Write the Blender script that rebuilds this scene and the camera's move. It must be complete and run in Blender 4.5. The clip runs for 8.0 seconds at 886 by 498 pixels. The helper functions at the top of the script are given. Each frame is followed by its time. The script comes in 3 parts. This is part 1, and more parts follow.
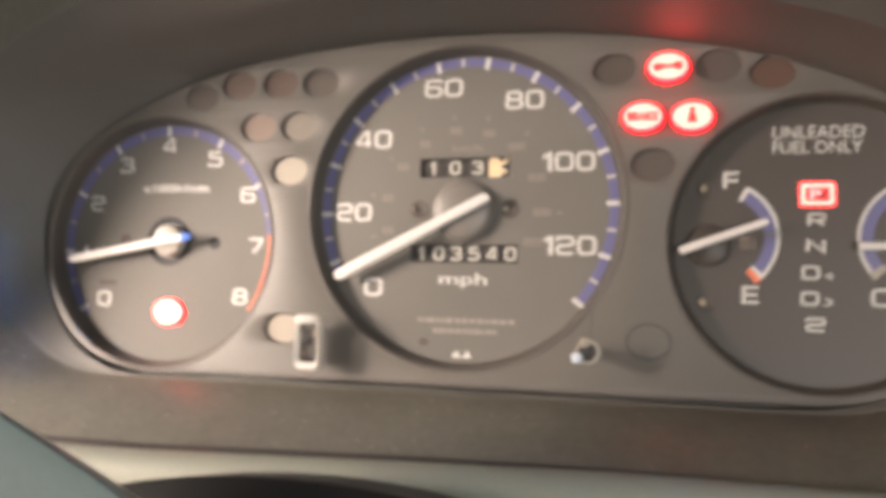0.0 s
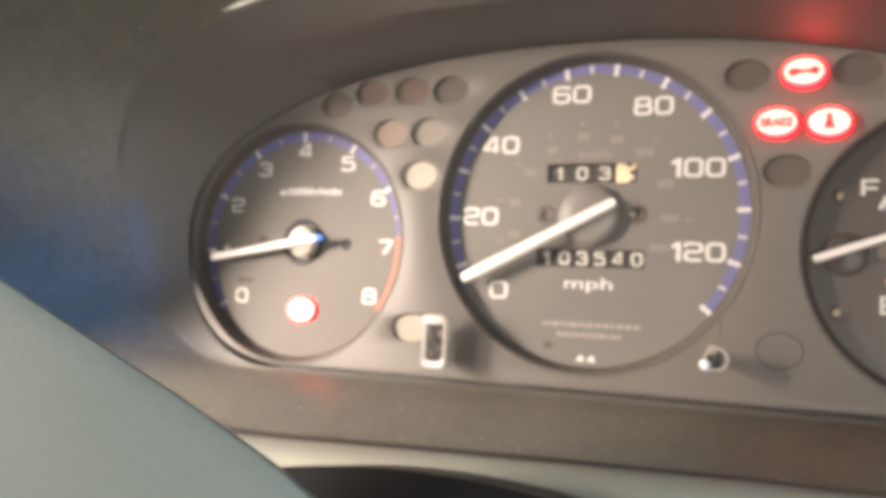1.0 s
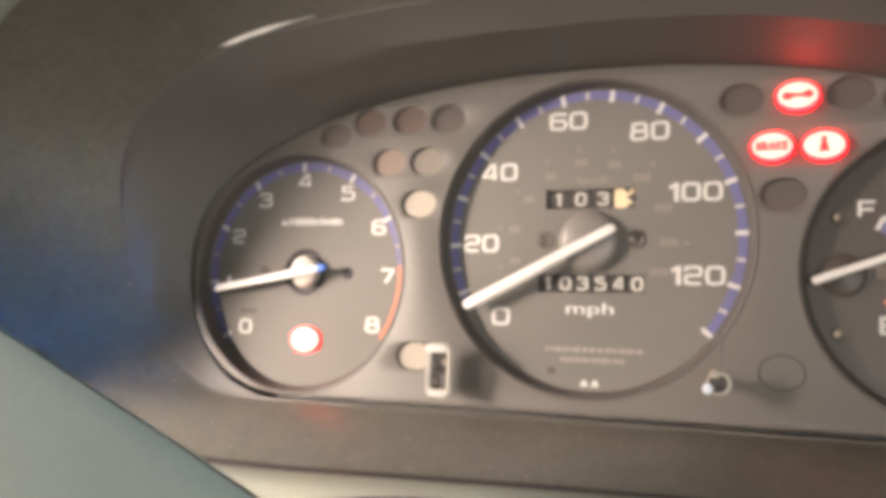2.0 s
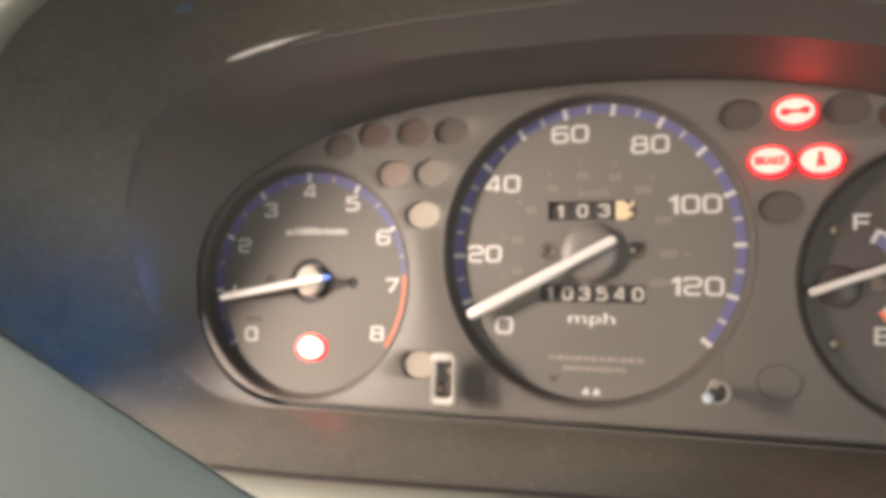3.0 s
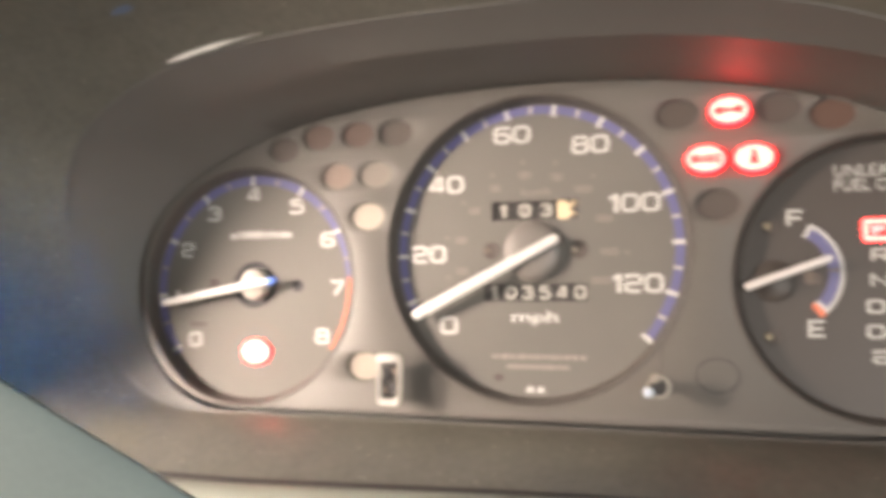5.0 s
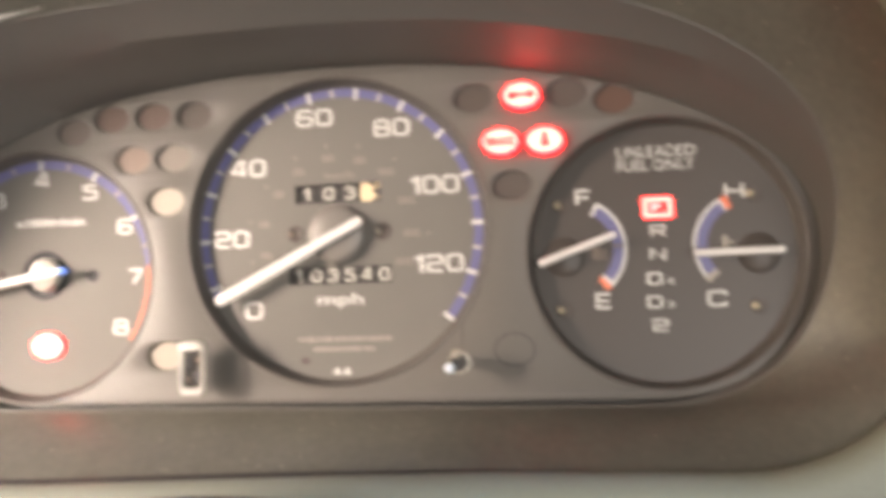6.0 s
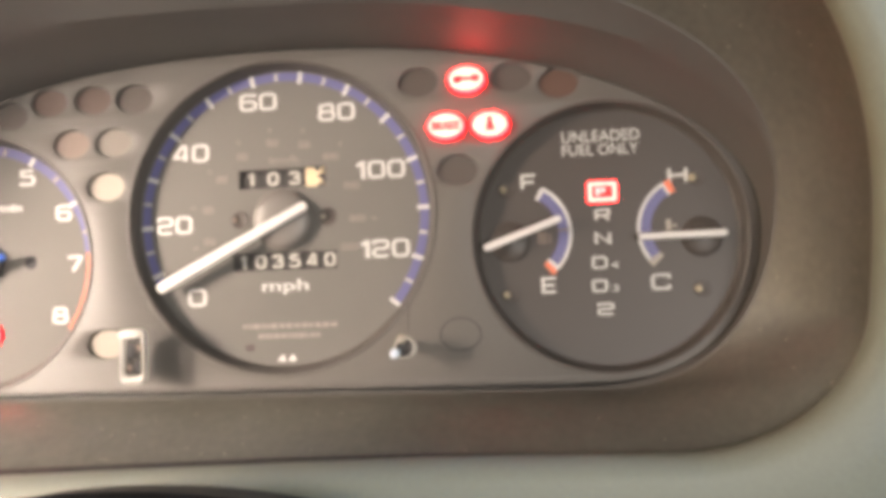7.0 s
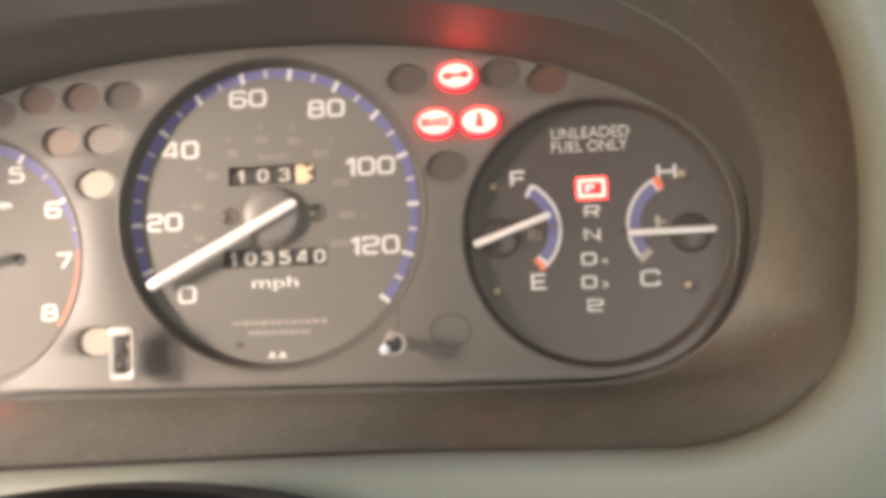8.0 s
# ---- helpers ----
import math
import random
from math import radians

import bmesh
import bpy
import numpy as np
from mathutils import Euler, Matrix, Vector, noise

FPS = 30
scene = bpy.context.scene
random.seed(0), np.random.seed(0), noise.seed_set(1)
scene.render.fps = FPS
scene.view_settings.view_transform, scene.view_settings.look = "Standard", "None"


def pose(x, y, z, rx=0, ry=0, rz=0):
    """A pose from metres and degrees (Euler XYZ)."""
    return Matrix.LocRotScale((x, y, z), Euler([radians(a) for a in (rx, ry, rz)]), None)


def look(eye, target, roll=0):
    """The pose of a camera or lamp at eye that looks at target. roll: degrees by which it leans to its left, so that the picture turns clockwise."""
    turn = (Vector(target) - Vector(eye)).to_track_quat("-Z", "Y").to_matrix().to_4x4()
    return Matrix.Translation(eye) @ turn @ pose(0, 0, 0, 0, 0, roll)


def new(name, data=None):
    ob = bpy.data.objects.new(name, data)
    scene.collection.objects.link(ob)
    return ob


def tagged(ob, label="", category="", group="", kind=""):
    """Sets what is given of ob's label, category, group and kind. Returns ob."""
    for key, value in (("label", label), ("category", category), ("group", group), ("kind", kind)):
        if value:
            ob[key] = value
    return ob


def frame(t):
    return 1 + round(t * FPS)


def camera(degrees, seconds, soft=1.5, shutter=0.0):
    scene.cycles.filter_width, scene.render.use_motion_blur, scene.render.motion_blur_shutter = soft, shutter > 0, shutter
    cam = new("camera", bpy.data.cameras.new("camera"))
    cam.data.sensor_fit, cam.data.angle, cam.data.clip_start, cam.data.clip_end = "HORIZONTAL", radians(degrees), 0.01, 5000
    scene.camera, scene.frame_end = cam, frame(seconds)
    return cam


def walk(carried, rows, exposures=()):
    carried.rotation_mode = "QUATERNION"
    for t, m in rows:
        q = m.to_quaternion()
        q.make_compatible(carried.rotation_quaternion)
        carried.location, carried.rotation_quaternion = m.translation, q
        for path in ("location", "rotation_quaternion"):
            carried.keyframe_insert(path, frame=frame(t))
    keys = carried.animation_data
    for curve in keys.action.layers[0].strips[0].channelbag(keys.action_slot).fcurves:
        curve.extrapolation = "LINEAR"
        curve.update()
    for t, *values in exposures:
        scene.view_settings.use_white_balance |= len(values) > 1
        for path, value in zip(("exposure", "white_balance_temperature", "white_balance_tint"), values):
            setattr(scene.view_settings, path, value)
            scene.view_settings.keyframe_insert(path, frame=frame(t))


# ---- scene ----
# Camera and walk
cam = camera(52.7, 8.0, soft=5.4, shutter=0.9)
PATH = [
    (0, (0.0729, -0.2673, 0.7173), (-0.2111, 0.6889, 0.7884), 1.75),
    (0.1, (0.0727, -0.2674, 0.7170), (-0.2033, 0.6911, 0.7882), 2.82),
    (0.2, (0.0718, -0.2670, 0.7159), (-0.2079, 0.6901, 0.7922), 3.92),
    (0.3, (0.0708, -0.2672, 0.7148), (-0.2367, 0.6814, 0.7899), 4.27),
    (0.4, (0.0702, -0.2687, 0.7138), (-0.2655, 0.6703, 0.7879), 4.35),
    (0.5, (0.0698, -0.2692, 0.7142), (-0.2787, 0.6652, 0.7887), 4.09),
    (0.7, (0.0693, -0.2704, 0.7145), (-0.2949, 0.6576, 0.7928), 3.93),
    (1, (0.0699, -0.2740, 0.7150), (-0.3294, 0.6397, 0.7905), 3.28),
    (1.2, (0.0702, -0.2753, 0.7154), (-0.3308, 0.6373, 0.7953), 2.71),
    (1.5, (0.0700, -0.2767, 0.7154), (-0.3371, 0.6330, 0.7975), 2.53),
    (1.7, (0.0703, -0.2756, 0.7178), (-0.3343, 0.6351, 0.8015), 2.08),
    (2.8, (0.0675, -0.2838, 0.7267), (-0.3213, 0.6345, 0.8017), 1.69),
    (3, (0.0679, -0.2842, 0.7273), (-0.3203, 0.6343, 0.8023), 1.55),
    (3.2, (0.0684, -0.2843, 0.7278), (-0.3155, 0.6357, 0.8069), 1.48),
    (3.5, (0.0691, -0.2845, 0.7284), (-0.3132, 0.6365, 0.8033), 1.22),
    (3.7, (0.0695, -0.2842, 0.7293), (-0.3146, 0.6357, 0.8080), 1.26),
    (4, (0.0697, -0.2846, 0.7296), (-0.3139, 0.6353, 0.8114), 1.38),
    (4.2, (0.0698, -0.2848, 0.7300), (-0.3183, 0.6328, 0.8149), 1.44),
    (5.3, (0.0722, -0.2830, 0.7214), (-0.2052, 0.6729, 0.8174), 0.02),
    (5.4, (0.0724, -0.2832, 0.7210), (-0.1713, 0.6816, 0.8202), 0.09),
    (5.5, (0.0733, -0.2823, 0.7219), (-0.1492, 0.6879, 0.8174), -0.13),
    (5.6, (0.0745, -0.2820, 0.7220), (-0.1385, 0.6908, 0.8130), -0.28),
    (5.8, (0.0774, -0.2828, 0.7217), (-0.1070, 0.6962, 0.8090), -0.84),
    (6, (0.0797, -0.2828, 0.7212), (-0.0779, 0.7018, 0.7973), -1.43),
    (6.2, (0.0816, -0.2827, 0.7207), (-0.0498, 0.7061, 0.7911), -1.72),
    (6.5, (0.0826, -0.2814, 0.7195), (-0.0302, 0.7097, 0.7908), -1.57),
    (6.7, (0.0831, -0.2806, 0.7189), (-0.0303, 0.7106, 0.7873), -1.73),
    (7, (0.0840, -0.2806, 0.7183), (-0.0302, 0.7105, 0.7866), -1.84),
    (7.2, (0.0846, -0.2806, 0.7180), (-0.0196, 0.7117, 0.7856), -2.01),
    (7.5, (0.0852, -0.2807, 0.7178), (-0.0119, 0.7125, 0.7833), -2.06),
    (8, (0.0854, -0.2806, 0.7176), (-0.0225, 0.7114, 0.7841), -1.92),
]
EXPOSURES = [(0, -0.25), (0.5, 0.11), (1, 0.04), (1.5, 0.0), (3, -0.38), (3.5, -0.10), (4, 0.0), (5.5, 0.1), (6, 0.06), (6.5, 0.02), (7, 0.06), (8, 0.04)]
walk(cam, [(t, look(eye, target, roll)) for t, eye, target, roll in PATH], EXPOSURES)

# ---------------------------------------------------------------- light
world = bpy.data.worlds.new("dusk")
scene.world = world
world.use_nodes = True
wn = world.node_tree.nodes
sky = wn.new("ShaderNodeTexSky")
sky.sky_type = "NISHITA"
sky.sun_disc = False
sky.sun_elevation = radians(14)
sky.sun_rotation = radians(-100)
wn["Background"].inputs["Strength"].default_value = 0.15
world.node_tree.links.new(sky.outputs["Color"], wn["Background"].inputs["Color"])

Z0 = 0.75   # height of the speedometer's centre over the cabin floor


def area_lamp(name, eye, target, sx, sy, watts, colour, spread=180):
    d = bpy.data.lights.new(name, "AREA")
    d.spread = radians(spread)
    d.shape, d.size, d.size_y, d.energy, d.color = "RECTANGLE", sx, sy, watts, colour
    ob = new(name, d)
    ob.matrix_world = look(eye, target)
    return ob


# a warm street light outside the driver's window; the other three are added fills
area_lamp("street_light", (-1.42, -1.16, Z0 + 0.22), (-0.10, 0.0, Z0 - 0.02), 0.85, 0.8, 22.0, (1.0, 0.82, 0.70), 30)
# narrow blue beam added from the right to tint the hood's left wall
area_lamp("hood_blue_beam", (0.74, -0.15, Z0 + 0.0), (-0.160, -0.015, Z0 - 0.03), 0.05, 0.05, 0.042, (0.11, 0.34, 1.0), 8.5)
# dim bluish fill added at the right-hand opening to lift the hood's left
area_lamp("right_fill", (0.78, -0.36, Z0 - 0.01), (-0.18, -0.05, Z0 + 0.12), 0.6, 0.20, 0.7, (0.58, 0.90, 1.0))
# broad fill added behind the camera, unseen; the rear wall has no opening
area_lamp("rear_fill", (0.38, -1.04, Z0 - 0.16), (0.0, 0, Z0), 0.5, 0.4, 7.2, (1.0, 0.92, 0.85))


# ---------------------------------------------------------------- materials
def mat(name, colour, rough=0.5, metal=0.0, grain=0.0, scale=900.0, stain=0.12, stain_scale=25.0, bump=0.0, emit=None, strength=0.0,
        alpha=1.0, transmission=0.0, coat=0.0, spec=0.5, specks=0.0):
    m = bpy.data.materials.new(name)
    m.use_nodes = True
    nt = m.node_tree
    b = nt.nodes["Principled BSDF"]
    b.inputs["Roughness"].default_value, b.inputs["Metallic"].default_value = rough, metal
    b.inputs["Transmission Weight"].default_value = transmission
    b.inputs["Alpha"].default_value = alpha
    b.inputs["Coat Weight"].default_value = coat
    b.inputs["Specular IOR Level"].default_value = spec
    tc = nt.nodes.new("ShaderNodeTexCoord")
    big = nt.nodes.new("ShaderNodeTexNoise")
    big.inputs["Scale"].default_value, big.inputs["Detail"].default_value = stain_scale, 5
    fine = nt.nodes.new("ShaderNodeTexNoise")
    fine.inputs["Scale"].default_value, fine.inputs["Detail"].default_value = scale, 3
    for n in (big, fine):
        nt.links.new(tc.outputs["Object"], n.inputs["Vector"])
    a, c = nt.nodes.new("ShaderNodeMath"), nt.nodes.new("ShaderNodeMath")
    a.operation, c.operation = "MULTIPLY_ADD", "MULTIPLY_ADD"
    a.inputs[1].default_value, a.inputs[2].default_value = 2 * stain, 1 - stain
    nt.links.new(big.outputs["Fac"], a.inputs[0])
    c.inputs[1].default_value = 2 * grain
    nt.links.new(fine.outputs["Fac"], c.inputs[0])
    sub = nt.nodes.new("ShaderNodeMath")
    sub.operation, sub.inputs[1].default_value = "SUBTRACT", grain
    nt.links.new(a.outputs[0], sub.inputs[0])
    nt.links.new(sub.outputs[0], c.inputs[2])
    mul = nt.nodes.new("ShaderNodeVectorMath")
    mul.operation = "SCALE"
    mul.inputs[0].default_value = colour
    nt.links.new(c.outputs[0], mul.inputs["Scale"])
    if specks:
        dots = nt.nodes.new("ShaderNodeTexVoronoi")
        dots.inputs["Scale"].default_value = 430
        nt.links.new(tc.outputs["Object"], dots.inputs["Vector"])
        lim = nt.nodes.new("ShaderNodeMapRange")
        lim.inputs["From Min"].default_value, lim.inputs["From Max"].default_value = 0.22, 0.12
        nt.links.new(dots.outputs["Distance"], lim.inputs["Value"])
        thin = nt.nodes.new("ShaderNodeMath")
        thin.operation, thin.inputs[1].default_value = "GREATER_THAN", 0.82
        nt.links.new(dots.outputs["Color"], thin.inputs[0])
        amount = nt.nodes.new("ShaderNodeMath")
        amount.operation = "MULTIPLY"
        nt.links.new(lim.outputs["Result"], amount.inputs[0])
        nt.links.new(thin.outputs[0], amount.inputs[1])
        scaled = nt.nodes.new("ShaderNodeMath")
        scaled.operation, scaled.inputs[1].default_value = "MULTIPLY", specks
        nt.links.new(amount.outputs[0], scaled.inputs[0])
        dust = nt.nodes.new("ShaderNodeMix")
        dust.data_type = "RGBA"
        dust.inputs[7].default_value = (0.42, 0.39, 0.32, 1)
        nt.links.new(scaled.outputs[0], dust.inputs[0])
        nt.links.new(mul.outputs[0], dust.inputs[6])
        nt.links.new(dust.outputs[2], b.inputs["Base Color"])
    else:
        nt.links.new(mul.outputs[0], b.inputs["Base Color"])
    if bump:
        bp = nt.nodes.new("ShaderNodeBump")
        bp.inputs["Strength"].default_value, bp.inputs["Distance"].default_value = bump, 0.0004
        nt.links.new(fine.outputs["Fac"], bp.inputs["Height"])
        nt.links.new(bp.outputs[0], b.inputs["Normal"])
    if emit:
        b.inputs["Emission Color"].default_value, b.inputs["Emission Strength"].default_value = (*emit, 1), strength
    return m


MASK = mat("grey mask plastic", (0.127, 0.116, 0.103), 0.5, grain=0.06, bump=0.15)
DIAL = mat("charcoal dial print", (0.16, 0.15, 0.135), 0.6, grain=0.05, scale=1500, spec=0.25)
DIAL_DARK = mat("dark dial print", (0.064, 0.053, 0.045), 0.45, grain=0.05, scale=1500)
RING = mat("dark dial ring plastic", (0.095, 0.085, 0.076), 0.45, grain=0.05)
WALL = mat("dark ring plastic", (0.115, 0.103, 0.092), 0.45, grain=0.05)
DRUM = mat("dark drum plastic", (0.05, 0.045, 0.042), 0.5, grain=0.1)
BLACK = mat("black plastic", (0.02, 0.02, 0.022), 0.5, grain=0.1)
WHITE = mat("white print", (0.62, 0.605, 0.575), 0.5, stain=0.05)
DIGIT = mat("pale digit print", (0.50, 0.48, 0.43), 0.5, stain=0.06)
FAINT = mat("faint print", (0.25, 0.215, 0.185), 0.5, stain=0.05)
TAN = mat("tan print", (0.28, 0.25, 0.222), 0.5, stain=0.05)
BLUE = mat("violet-blue print", (0.132, 0.129, 0.275), 0.45, stain=0.06)
RED = mat("orange-red print", (0.80, 0.20, 0.10), 0.45, stain=0.06)
NEEDLE = mat("white needle", (0.72, 0.70, 0.67), 0.35, stain=0.03)
NEEDLE_BLUE = mat("blue needle tail", (0.10, 0.22, 0.75), 0.3, stain=0.03)
HUB = mat("grey hub cap", (0.18, 0.165, 0.15), 0.4, stain=0.08)
HUB_LIGHT = mat("pale hub", (0.45, 0.42, 0.37), 0.4, stain=0.08)
SHROUD = mat("dark shroud plastic", (0.112, 0.104, 0.094), 0.54, grain=0.08, bump=0.1, stain=0.15, spec=1.0)
HOOD = mat("dark hood plastic", (0.128, 0.121, 0.099), 0.46, grain=0.30, scale=420, bump=0.2, stain=0.22, stain_scale=90, specks=0.6, spec=0.75)
TRIM = mat("light grey dash plastic", (0.32, 0.335, 0.28), 0.55, grain=0.08, scale=700, bump=0.35, stain=0.08)
PAD = mat("grey wheel plastic", (0.30, 0.365, 0.355), 0.6, grain=0.08, scale=800, bump=0.3, stain=0.08)
CLEAR = mat("clear acrylic", (0.75, 0.72, 0.66), 0.15, alpha=0.2, stain=0.04)
PEARL = mat("pearly acrylic", (0.72, 0.68, 0.60), 0.12, alpha=0.55, stain=0.1, stain_scale=300)
FROST = mat("frosted acrylic edge", (0.85, 0.81, 0.73), 0.2, alpha=0.6, stain=0.1, stain_scale=300)
BRASS = mat("brass screw", (0.42, 0.36, 0.26), 0.5, metal=1.0)
TENTHS = mat("cream drum plastic", (0.80, 0.62, 0.40), 0.45, stain=0.1, stain_scale=200)
SMOKE = mat("smoky clear plastic", (0.06, 0.054, 0.05), 0.4, alpha=0.68, stain=0.2, stain_scale=300)
CREAM = mat("cream lens", (0.36, 0.32, 0.265), 0.45, stain=0.05)
LENS_BROWN = mat("brown lens", (0.105, 0.072, 0.058), 0.45, stain=0.06)
LENS_TAN = mat("tan lens", (0.20, 0.15, 0.12), 0.5, stain=0.06)
LENS_GREY = mat("grey lens", (0.19, 0.165, 0.14), 0.5, stain=0.06)
LENS_DARK = mat("dark lens", (0.085, 0.070, 0.060), 0.5, stain=0.06)
LENS_AMBER = mat("amber-brown lens", (0.11, 0.06, 0.042), 0.4, stain=0.06)
LIT = mat("lit warning lens", (0.8, 0.5, 0.45), 0.4, emit=(1.0, 0.21, 0.165), strength=3.2)
LIT_ENGINE = mat("lit engine lens", (0.8, 0.5, 0.45), 0.4, emit=(1.0, 0.042, 0.034), strength=20.0)
# glowing red border added round the lit lenses in place of their halo
HALO_RIM = mat("red halo rim", (0.7, 0.05, 0.05), 0.4, emit=(1.0, 0.008, 0.014), strength=10.5)
LIT_DIM = mat("pink lit letter", (0.7, 0.4, 0.4), 0.5, emit=(1.0, 0.45, 0.42), strength=1.5)
LIT_BACK = mat("dim red lamp ground", (0.35, 0.03, 0.03), 0.5, emit=(1.0, 0.03, 0.05), strength=0.22)
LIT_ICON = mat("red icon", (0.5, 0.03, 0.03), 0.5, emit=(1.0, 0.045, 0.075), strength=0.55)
LINER = mat("grey cabin lining", (0.25, 0.25, 0.24), 0.85, grain=0.1, scale=300)
# unseen floor, kept light so that it bounces light up under the hood
CARPET = mat("grey-beige carpet", (0.26, 0.25, 0.23), 0.95, grain=0.3, scale=600)
GLINT = mat("painted edge glint", (0.85, 0.83, 0.78), 0.25, stain=0.3, stain_scale=120)

GLINT_BLUE = mat("bluish-white painted glint", (0.72, 0.80, 0.90), 0.15, stain=0.05)
REFLECTION_BLUE = mat("painted blue reflection", (0.14, 0.185, 0.27), 0.4, stain=0.3, stain_scale=300)
REFLECTION_PALE = mat("painted pale reflection", (0.25, 0.24, 0.225), 0.4, stain=0.3, stain_scale=300)

# ---------------------------------------------------------------- mesh helpers
def mm(x, y, z):
    """Millimetres round the speedometer's centre (x right, y away, z up) to metres."""
    return Vector((x / 1000, y / 1000, Z0 + z / 1000))


def thing(name, base, label, category, group="", kind=""):
    e = new(name)
    e.empty_display_size = 0.02
    e.location = base
    return tagged(e, label, category, group, kind)


def base_of(ob):
    p = Vector((0, 0, 0))
    while ob:
        p += ob.location
        ob = ob.parent
    return p


def smooth(me, angle=35):
    for p in me.polygons:
        p.use_smooth = True
    me.set_sharp_from_angle(angle=radians(angle))


def part(name, bm, material, parent=None, label="", angle=35):
    """Links a bmesh in world metres as one mesh object under parent."""
    if parent:
        bmesh.ops.translate(bm, verts=bm.verts, vec=-base_of(parent))
    me = bpy.data.meshes.new(name)
    bm.to_mesh(me)
    bm.free()
    return part_mesh(name, me, material, parent, label, angle)


def part_mesh(name, me, material, parent=None, label="", angle=35):
    me.materials.clear()
    me.materials.append(material)
    smooth(me, angle)
    ob = new(name, me)
    ob.parent = parent
    if label:
        ob["label"] = label
    return ob


def ellipse(cx, cz, a, b, n=40, a0=0.0):
    return [(cx + a * math.cos(a0 + 2 * math.pi * i / n), cz + b * math.sin(a0 + 2 * math.pi * i / n)) for i in range(n)]


def rounded(cx, cz, w, h, r, n=5):
    pts = []
    for sx, sz, s in ((1, 1, 0), (-1, 1, 90), (-1, -1, 180), (1, -1, 270)):
        for i in range(n + 1):
            a = radians(s + 90 * i / n)
            pts.append((cx + sx * (w / 2 - r) + r * math.cos(a), cz + sz * (h / 2 - r) + r * math.sin(a)))
    return pts


def sector(cx, cz, r0, r1, a0, a1, n=48):
    """Closed outline of a piece of a ring, degrees."""
    up = [radians(a0 + (a1 - a0) * i / n) for i in range(n + 1)]
    return [(cx + r1 * math.cos(a), cz + r1 * math.sin(a)) for a in up] + [(cx + r0 * math.cos(a), cz + r0 * math.sin(a)) for a in reversed(up)]


def plate(outlines, front, back, bevel=0.0):
    """A flat plate in the dial's plane (mm): the first outline with the others cut out, from y=back to y=front, edges rounded."""
    cu = bpy.data.curves.new("plate", "CURVE")
    cu.dimensions, cu.fill_mode = "2D", "BOTH"
    half = abs(back - front) / 2000
    cu.bevel_depth, cu.bevel_resolution = bevel / 1000, 1
    cu.extrude = max(half - bevel / 1000, 0)
    cu.offset = -bevel / 1000
    for o in outlines:
        s = cu.splines.new("POLY")
        s.points.add(len(o) - 1)
        for p, (x, z) in zip(s.points, o):
            p.co = (x / 1000, z / 1000, 0, 1)
        s.use_cyclic_u = True
    return flat_mesh(cu, (front + back) / 2)


def flat_mesh(cu, y):
    ob = bpy.data.objects.new("temp", cu)
    scene.collection.objects.link(ob)
    bpy.context.view_layer.update()
    me = bpy.data.meshes.new_from_object(ob.evaluated_get(bpy.context.evaluated_depsgraph_get()))
    bpy.data.objects.remove(ob)
    bpy.data.curves.remove(cu)
    bm = bmesh.new()
    bm.from_mesh(me)
    bmesh.ops.remove_doubles(bm, verts=bm.verts, dist=1e-6)
    bm.to_mesh(me)
    bm.free()
    me.transform(Matrix.Translation((0, y / 1000, Z0)) @ Matrix.Rotation(radians(90), 4, "X"))
    return me


def flat_part(name, outlines, front, back, material, parent, label="", bevel=0.0):
    me = plate(outlines, front, back, bevel)
    me.transform(Matrix.Translation(-base_of(parent)))
    return part_mesh(name, me, material, parent, label, 30)


def lettering(name, text, x, z, height, width, y, material, parent, bold=0.0, label="", turn=0.0):
    """A word centred on (x, z), of that height and width (mm), lying on the plane y; one mesh for each character."""
    cu = bpy.data.curves.new("text", "FONT")
    cu.body, cu.size, cu.extrude, cu.offset = text, 1.0, 0.004, bold
    cu.resolution_u = 4
    me = flat_mesh(cu, 0)
    xs, zs = [v.co.x for v in me.vertices], [v.co.z for v in me.vertices]
    c = Vector(((min(xs) + max(xs)) / 2, 0, (min(zs) + max(zs)) / 2))
    sx, sz = width / 1000 / max(max(xs) - min(xs), 1e-6), height / 1000 / max(max(zs) - min(zs), 1e-6)
    me.transform(Matrix.Translation(mm(x, y, z) - base_of(parent)) @ Matrix.Rotation(radians(-turn), 4, "Y")
                 @ Matrix.Diagonal((sx, 0.02, sz, 1)) @ Matrix.Translation(-c))
    bm = bmesh.new()
    bm.from_mesh(me)
    bpy.data.meshes.remove(me)
    left = set(bm.verts)
    made = []
    while left:
        seed = min(left, key=lambda v: v.co.x)
        found, todo = {seed}, [seed]
        while todo:
            for e in todo.pop().link_edges:
                for v in e.verts:
                    if v not in found:
                        found.add(v)
                        todo.append(v)
        left -= found
        index = {v: i for i, v in enumerate(found)}
        faces = [[index[v] for v in f.verts] for f in bm.faces if f.verts[0] in found]
        g = bpy.data.meshes.new(name)
        g.from_pydata([v.co for v in index], [], faces)
        made.append(part_mesh(name, g, material, parent, label))
    bm.free()
    return made


